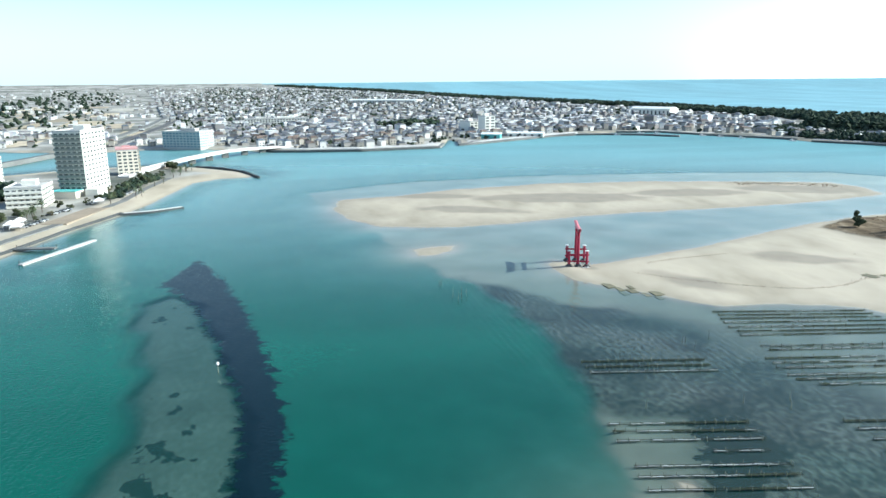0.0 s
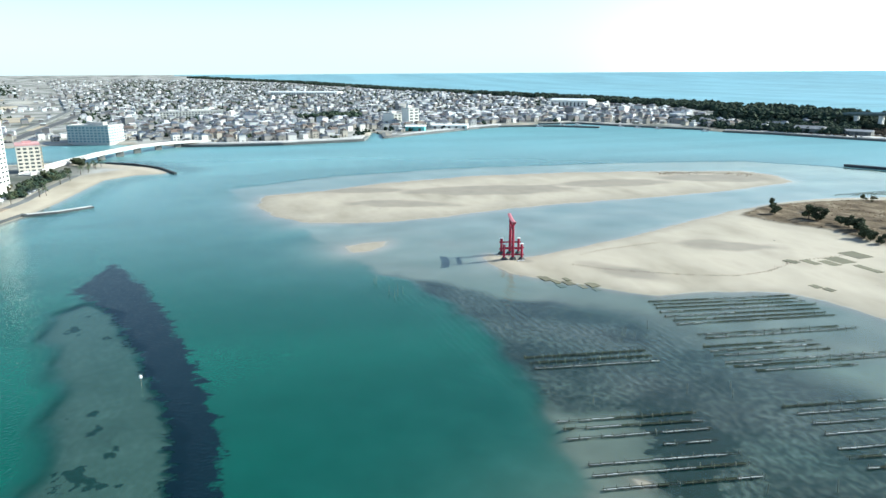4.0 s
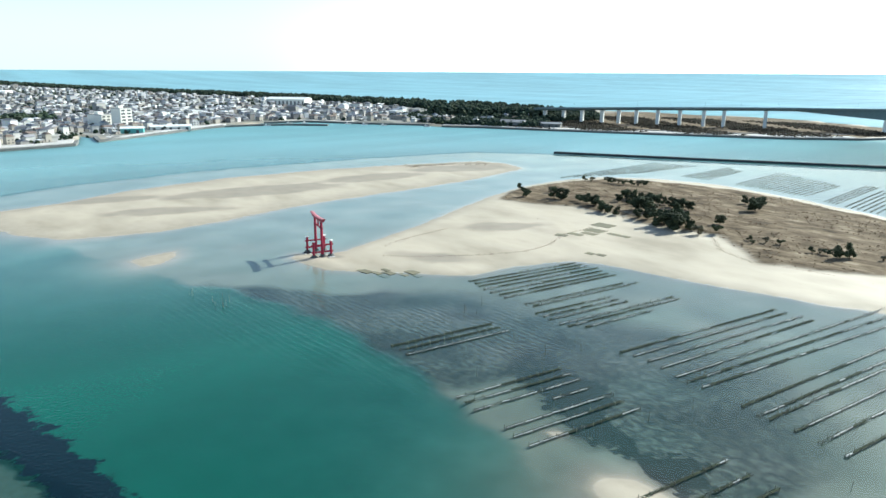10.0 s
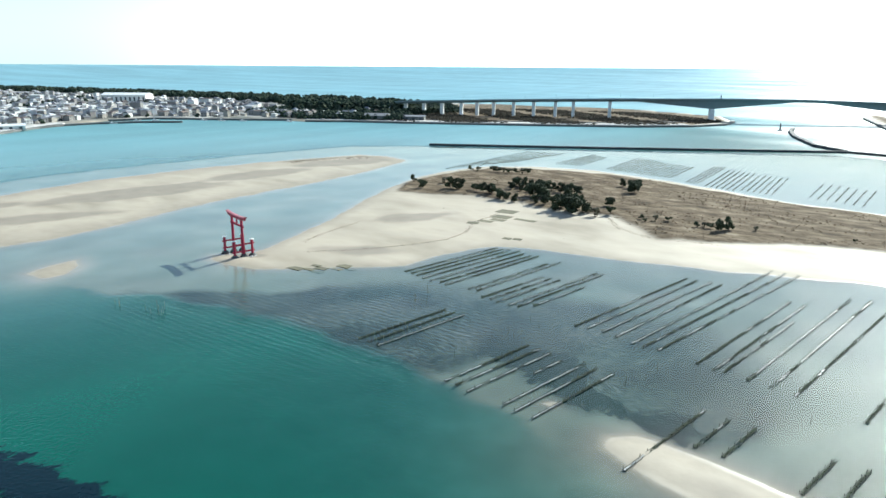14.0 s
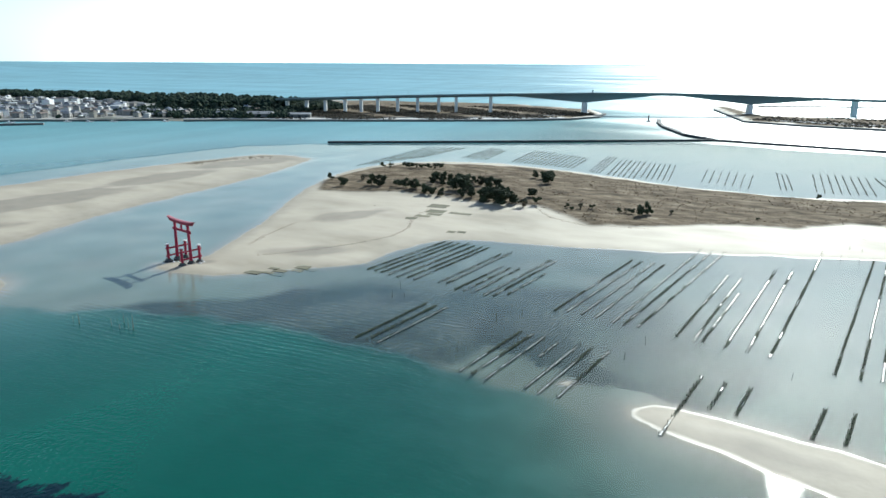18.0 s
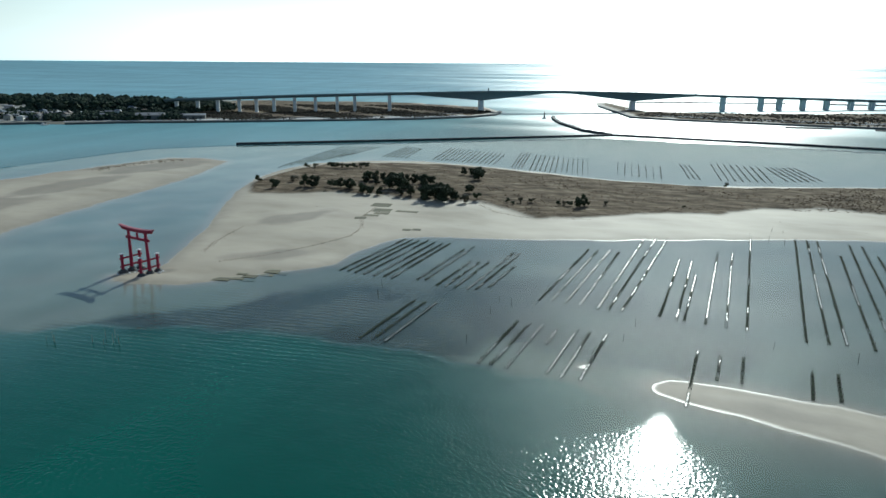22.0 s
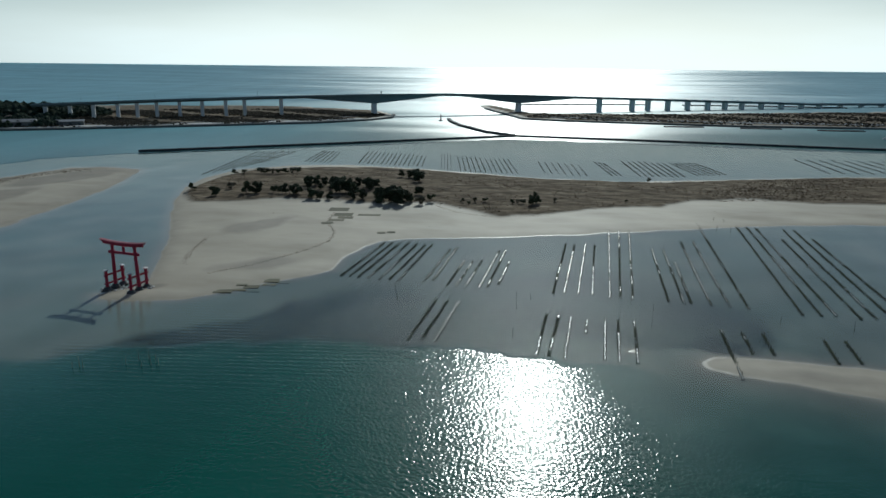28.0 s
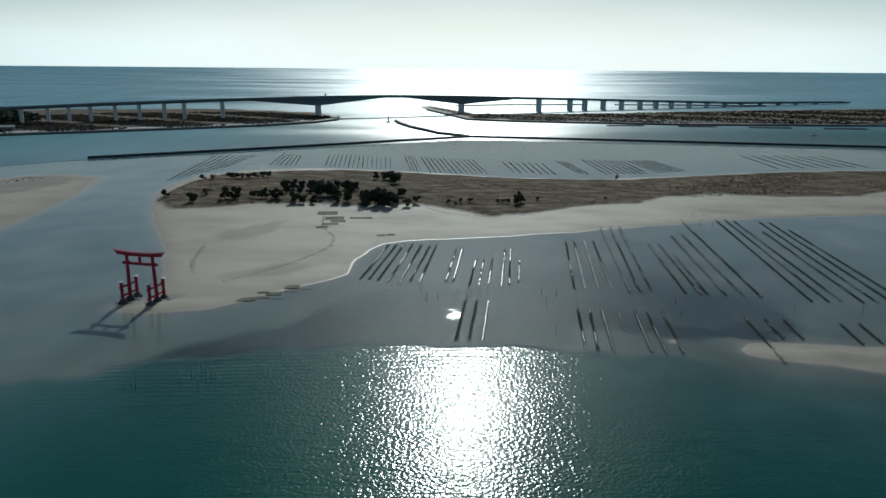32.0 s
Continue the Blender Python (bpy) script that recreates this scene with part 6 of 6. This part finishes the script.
for x, y in far:
    w, d, h, t = rng.uniform(7, 12), rng.uniform(6, 9.5), rng.choice((3.2, 4.0, 5.6, 6.0, 6.2, 8.5)), rng.choice((0, 90)) + rng.uniform(5, 40)
    if rng.random() < 0.03:
        w, d, h = w * 2, d * 1.6, h * 1.6
    z = ground_at(x, y)
    walls.box((x, y, z + h / 2 - 0.5), (w, d, h + 1), t)
    ca, sa = math.cos(radians(t)), math.sin(radians(t))
    rise, u, v = rng.uniform(0.6, 2.4), w / 2 + 0.5, d / 2 + 0.5
    roofs.add([(x + a * ca - c * sa, y + a * sa + c * ca, z + h + e) for a, c, e in ((-u, -v, 0), (u, -v, 0), (u, v, 0), (-u, v, 0), (-u * 0.7, 0, rise), (u * 0.7, 0, rise))],
              [(3, 2, 1, 0), (0, 1, 5, 4), (2, 3, 4, 5), (1, 2, 5), (3, 0, 4)])
town = thing("town_houses", "dense grey-roofed houses of the town behind the harbour", "houses", kind="stuff")
# far walls likewise carry some backlit shade in their darker tones
tagged(part("walls", walls, island_tint("town_walls", ((0.66, 0.66, 0.65), (0.36, 0.35, 0.33), (0.22, 0.215, 0.21), (0.74, 0.74, 0.74), (0.50, 0.50, 0.49), (0.27, 0.25, 0.23))), town), kind="stuff")
tagged(part("roofs", roofs, island_tint("town_roofs", ((0.10, 0.105, 0.115), (0.17, 0.17, 0.18), (0.30, 0.30, 0.31), (0.62, 0.62, 0.61), (0.13, 0.10, 0.085), (0.09, 0.115, 0.15), (0.17, 0.18, 0.19), (0.11, 0.115, 0.12), (0.64, 0.64, 0.63)), 0.6), town), kind="stuff")


# ---- woods ----
def wood(name, label, count, poly, size, mat, seed, margin=0.0, tall=1.0):
    rng, g = random.Random(seed), Geo()
    xs, ys = [p[0] for p in poly], [p[1] for p in poly]
    px, py = np.array([rng.uniform(min(xs), max(xs)) for _ in range(count)]), np.array([rng.uniform(min(ys), max(ys)) for _ in range(count)])
    ok = inside_distance(px, py, poly) > margin
    for x, y, o in zip(px, py, ok):
        if o:
            z, r = ground_at(x, y), rng.uniform(*size)
            for k in range(3):
                clump(g, (x + rng.uniform(-r, r) * 0.6, y + rng.uniform(-r, r) * 0.6, z + r * tall * (0.45 + 0.42 * k)), r * (1 - 0.2 * k), rng, 0.8)
    return solid(name, g, mat, label, "trees", kind="stuff")


DARK_SCRUB = island_tint("dark_brown_scrub", ((0.035, 0.030, 0.020), (0.055, 0.042, 0.027), (0.030, 0.032, 0.020), (0.07, 0.053, 0.034)), 0.95)
WOOD = island_tint("pine_wood_tufts", ((0.030, 0.050, 0.034), (0.045, 0.065, 0.040), (0.025, 0.040, 0.030), (0.055, 0.070, 0.045)), 0.95)
wood("coastal_pine_wood", "dark green belt of coastal pines along the sea", 42000, ((-560, 860), (-943, 890), (-1552, 770), (-2120, 625), (-3000, 370), (-3640, 140), (-4350, -425), (-4350, -560), (-3640, 30), (-3000, 275), (-2120, 530), (-1552, 670), (-1000, 730), (-760, 690), (-560, 720)), (4.5, 7.5), WOOD, 3, 0, 1.0)
wood("harbour_trees", "dark pines beside the harbour mouth", 1000, ((-760, 690), (-560, 600), (-500, 640), (-470, 760), (-560, 840), (-760, 800)), (4, 6.5), WOOD, 4)
wood("town_trees", "dark trees scattered between the houses", 10000, ((-575, -205), (-560, 0), (-760, 280), (-640, 470), (-1000, 640), (-2120, 480), (-3600, 0), (-4200, -900), (-2500, -800), (-1300, -480), (-640, -340)), (1.8, 3.6), WOOD, 8, 14, 0.9)
wood("quay_trees", "dark pines along the harbour quay", 1100, ((-700, 500), (-560, 490), (-480, 530), (-430, 575), (-470, 640), (-620, 640), (-740, 600)), (3, 5), WOOD, 19)
wood("bridge_head_wood", "tall dark pines hiding the landward end of the sea bridge", 420, ((-515, 690), (-530, 640), (-600, 600), (-700, 580), (-720, 640), (-640, 700), (-560, 740)), (5.5, 8.0), WOOD, 23, 0, 1.6)
wood("grove", "dense dark grove between the houses", 150, ((-900, -60), (-960, 10), (-930, 60), (-880, 40), (-860, -20)), (5, 8), WOOD, 9)
scatter("inlet_scrub", "low dark scrub and dry grass below the sea bridge", "scrub", 26000, ((-500, 530), (-410, 565), (-276, 640), (-153, 718), (-95, 780), (-80, 850), (-100, 930), (-250, 960), (-450, 900), (-560, 800), (-620, 640)), (0.9, 2.2), DARK_SCRUB, 12,
        lambda x, y, r: math.sin(x * 0.03 + y * 0.05) + r.random() * 1.2 > 0.3, 0.6)
scatter("east_scrub", "low dark scrub on the eastern shore", "scrub", 20000, ((135, 870), (280, 825), (440, 802), (740, 815), (1400, 860), (1400, 1250), (700, 1120), (420, 1020), (270, 970), (160, 970)), (0.9, 2.3), DARK_SCRUB, 13, lambda x, y, r: math.sin(x * 0.02 + y * 0.04) + r.random() * 1.2 > 0.1, 0.6)
wood("east_wood", "dark pine wood at the eastern end of the bridge", 900, ((900, 960), (1500, 920), (2400, 960), (2400, 1250), (1300, 1200), (950, 1100)), (4, 7), WOOD, 14)


wood("garden_shrubs", "dark garden shrubs and hedges in front of the hotels", 120, ((-350, -262), (-300, -258), (-230, -262), (-215, -270), (-235, -278), (-330, -276)), (1.2, 2.4), WOOD, 15)
wood("garden_trees", "dark trees behind the beach hotels", 420, ((-235, -335), (-290, -345), (-300, -365), (-260, -420), (-190, -400), (-190, -345)), (2.0, 3.8), WOOD, 16)
wood("hillside_wood", "dark belts of trees across the far fields", 600, ((-1000, -620), (-2000, -800), (-3600, -1250), (-3800, -1600), (-2200, -1300), (-1000, -850)), (4, 8), WOOD, 17)


# ---- palms and garden trees by the hotels ----
def palm_model(i):
    rng = random.Random(90 + i)
    t = thing("palm_tree", "tall palm with a ragged green crown on the beach promenade", "palm tree", group="palms on the promenade")
    g = Geo()
    g.tube((0, 0, -0.5), (0.2, 0.1, 5.8), 0.24, 0.17, 8)
    part("trunk", g, BARK, t)
    g = Geo()
    for k in range(26):
        a, dn = rng.uniform(0, 6.283), rng.uniform(-0.9, 1.1)
        p = Vector((0.2, 0.1, 5.8))
        dr = Vector((math.cos(a), math.sin(a), 0))
        for s in range(4):
            q = p + dr * 0.62 + Vector((0, 0, 0.5 * dn - 0.28 * s))
            wv = Vector((-dr.y, dr.x, 0)) * (0.32 - 0.07 * s)
            kk = len(g.v)
            g.v += [tuple(p + wv), tuple(p - wv), tuple(q - wv * 0.8), tuple(q + wv * 0.8), tuple(p + Vector((0, 0, 0.12))), tuple(q + Vector((0, 0, 0.12)))]
            g.f += [(kk, kk + 4, kk + 5, kk + 3), (kk + 4, kk + 1, kk + 2, kk + 5), (kk + 1, kk, kk + 3, kk + 2)]
            p = q
    part("crown", g, PALM, t)
    return t


PALMS = [palm_model(i) for i in range(3)]
PALM_AT = ((-380, -244), (-372, -248), (-364, -245), (-352, -248), (-342, -246), (-331, -249), (-320, -256), (-206, -261), (-229, -251), (-236, -249), (-283, -252), (-298, -249), (-163, -292), (-158, -294), (-152, -288), (-146, -291), (-170, -296), (-180, -294), (-262, -258), (-250, -262))
for i, (x, y) in enumerate(PALM_AT):
    plant(PALMS, i, x, y, 1.0 + 0.2 * math.sin(i * 2.7), 1.0, i * 40, "palms on the promenade")
for i, (x, y, h) in enumerate(((-335, -270, 6), (-345, -262, 5), (-310, -268, 6), (-300, -262, 5), (-228, -266, 5), (-218, -272, 5), (-390, -262, 7), (-398, -268, 7), (-165, -302, 6), (-196, -290, 5), (-240, -335, 8), (-255, -345, 8), (-275, -350, 7), (-230, -345, 7), (-330, -330, 8), (-345, -325, 7), (-395, -300, 7), (-405, -310, 7), (-150, -305, 6), (-412, -270, 6))):
    plant(PINES, i, x, y, h, 1.1, i * 50, "garden trees by the hotels")


# ---- cars and boats ----
CAR_PAINT = [material("car_paint", c, 0.3, vary=0.05, each=0.2) for c in ((0.75, 0.75, 0.74), (0.05, 0.05, 0.055), (0.35, 0.36, 0.38))]
TYRE = material("tyre_rubber", (0.02, 0.02, 0.02), 0.9)


def car_model(i):
    c = thing("car", ("white", "black", "silver-grey")[i] + " parked car on the shore road", "car", group="parked cars")
    g = Geo()
    g.box((0, 0, 0.62), (4.2, 1.72, 0.62), taper=0.97)
    body = part("body", g, CAR_PAINT[i], c)
    g = Geo()
    g.box((-0.2, 0, 1.2), (2.5, 1.55, 0.54), taper=0.78)
    part("cabin", g, GLASS, body)
    wm = Geo()
    wm.tube((0, -0.1, 0), (0, 0.1, 0), 0.32, 0.32, 10)
    me = wm.mesh("wheel", TYRE)
    for x in (-1.3, 1.3):
        for y in (-0.8, 0.8):
            part("wheel", me, None, c, at=pose(x, y, 0.32))
    return c


CARS = [car_model(i) for i in range(3)]
spots = [(330 + 7 * i + (i // 9) * 24, 842 - 0.12 * i, 2.6, 90) for i in range(46)]
spots += [(-232 + 3.2 * i, -272 - 0.2 * i, None, 95) for i in range(10)] + [(-300 + 4 * i, -268, None, 80) for i in range(6)] + [(-185 + 3.5 * i, -280 - i, None, 100) for i in range(6)] + [(-240 - 3.4 * i, -262.5 + 0.1 * i, None, 88) for i in range(9)] + [(-150 + 3.3 * i, -281 - 0.5 * i, None, 100) for i in range(7)]
for i, (x, y, z, t) in enumerate(spots):
    m = pose(x, y, ground_at(x, y) if z is None else z, 0, 0, t + (i % 3) * 2)
    if i < 3:
        CARS[i].matrix_basis = m
    else:
        copy_thing(CARS[(i * 7) % 3], m)


def boat_model():
    b = thing("fishing_boat", "small white fishing boat afloat by the quay", "boat", group="boats at the quays")
    rings = []
    for i in range(9):
        x = -5 + 10 * i / 8
        k = 1.0 if i < 5 else 1 - ((i - 4) / 4.3) ** 2
        rings.append([(x, -1.4 * k, 1.1 + 0.04 * i), (x, -0.9 * k, -0.4), (x, 0.9 * k, -0.4), (x, 1.4 * k, 1.1 + 0.04 * i)])
    g = Geo()
    g.sweep(rings)
    part("hull", g, CAP_WHITE, b)
    g = Geo()
    g.box((-1.6, 0, 2.0), (2.8, 1.7, 1.9), taper=0.85)
    cabin = part("cabin", g, CAP_WHITE, b)
    g = Geo()
    g.box((-0.6, 0, 2.3), (0.9, 1.75, 0.6))
    part("windscreen", g, GLASS, cabin)
    g = Geo()
    g.tube((-2.2, 0, 2.9), (-2.2, 0, 5.2), 0.05, 0.03, 6)
    part("mast", g, STONE, b)
    return b


BOAT = boat_model()
for i, (x, y, t) in enumerate(((-545, 462, 30), (-600, 425, 35), (-625, 408, 35), (-650, 395, 30), (-700, 350, 60), (-712, 330, 80), (-690, 285, 60), (-655, 60, 120), (-632, 62, 20), (556, 647, 10))):
    if i:
        copy_thing(BOAT, pose(x, y, 0, 0, 0, t))
    else:
        BOAT.matrix_basis = pose(x, y, 0, 0, 0, t)


# ---- fields beyond the railway, ground in front of the hotels ----
FIELD_SOILS = [material("field_soil", c, 0.95, vary=0.25, grain=0.15, stain=0.02, each=0.25) for c in ((0.42, 0.35, 0.25), (0.30, 0.25, 0.17), (0.24, 0.23, 0.15), (0.48, 0.45, 0.38))]
rng = random.Random(41)
laid = []
for _ in range(900):
    x, y = rng.uniform(-2100, -660), rng.uniform(-1350, -430)
    w, d = rng.uniform(60, 190), rng.uniform(22, 60)
    s = 1.0 + (-x - 660) / 1600
    q = np.array([[x, x - w * s / 2, x + w * s / 2]]), np.array([[y, y, y]])
    if inside_distance(*q, FIELDS).min() < 40 or inside_distance(*q, TOWN).min() < 20 or any(abs(x - a) < (w * s + b) * 0.5 and abs(y - c) < (d * s + e) * 0.62 for a, c, b, e in laid):
        continue
    laid.append((x, y, w * s, d * s))
    g = Geo()
    g.box((0, 0, 0), (w * s, d * s, 0.5))
    k = rng.randrange(4)
    solid("field", g, FIELD_SOILS[k], ("tan dry field", "brown ploughed field", "greenish winter field", "pale bare ground")[k] + " beyond the railway embankment", "field", group="fields beyond the railway", at=pose(x, y, ground_at(x, y) + 0.1, 0, 0, 12 + rng.uniform(-3, 3)), kind="structure")
    if len(laid) >= 46:
        break
wood("field_trees", "dark hedges and tree clumps between the fields", 420, ((-620, -440), (-1100, -520), (-1900, -760), (-2300, -1100), (-1500, -1100), (-800, -760)), (1.6, 3.0), WOOD, 18)
LAWN = material("dry_brown_lawn", (0.25, 0.20, 0.145), 0.95, vary=0.25, grain=0.6, stain=0.06)
g = Geo()
g.sweep([[(x, y - 8, 1.2), (x, y + 7, 1.2), (x, y + 6.5, 2.16), (x, y - 7.5, 2.16)] for x, y in ((-190, -263), (-176, -265.5), (-158, -268), (-138, -271))])
solid("dry_lawn", g, LAWN, "dry brown lawn between the hotel and the promenade", "lawn", kind="structure")
for i, (x, y) in enumerate([(-232 + 9 * k + 3 * math.sin(k * 2.1), -279 - 2.5 * math.sin(k * 1.7) - (6 if k > 6 else 0)) for k in range(10)] + [(-300 + 7 * k, -281 + 3 * math.sin(k * 1.3)) for k in range(7)] + [(-332 - 6 * k, -282 + 4 * math.sin(k)) for k in range(5)]):
    plant(BUSHES, i, x, y, 2.2 + 0.9 * math.sin(i * 2.9), 1.1, i * 47, "bushes before the hotels")
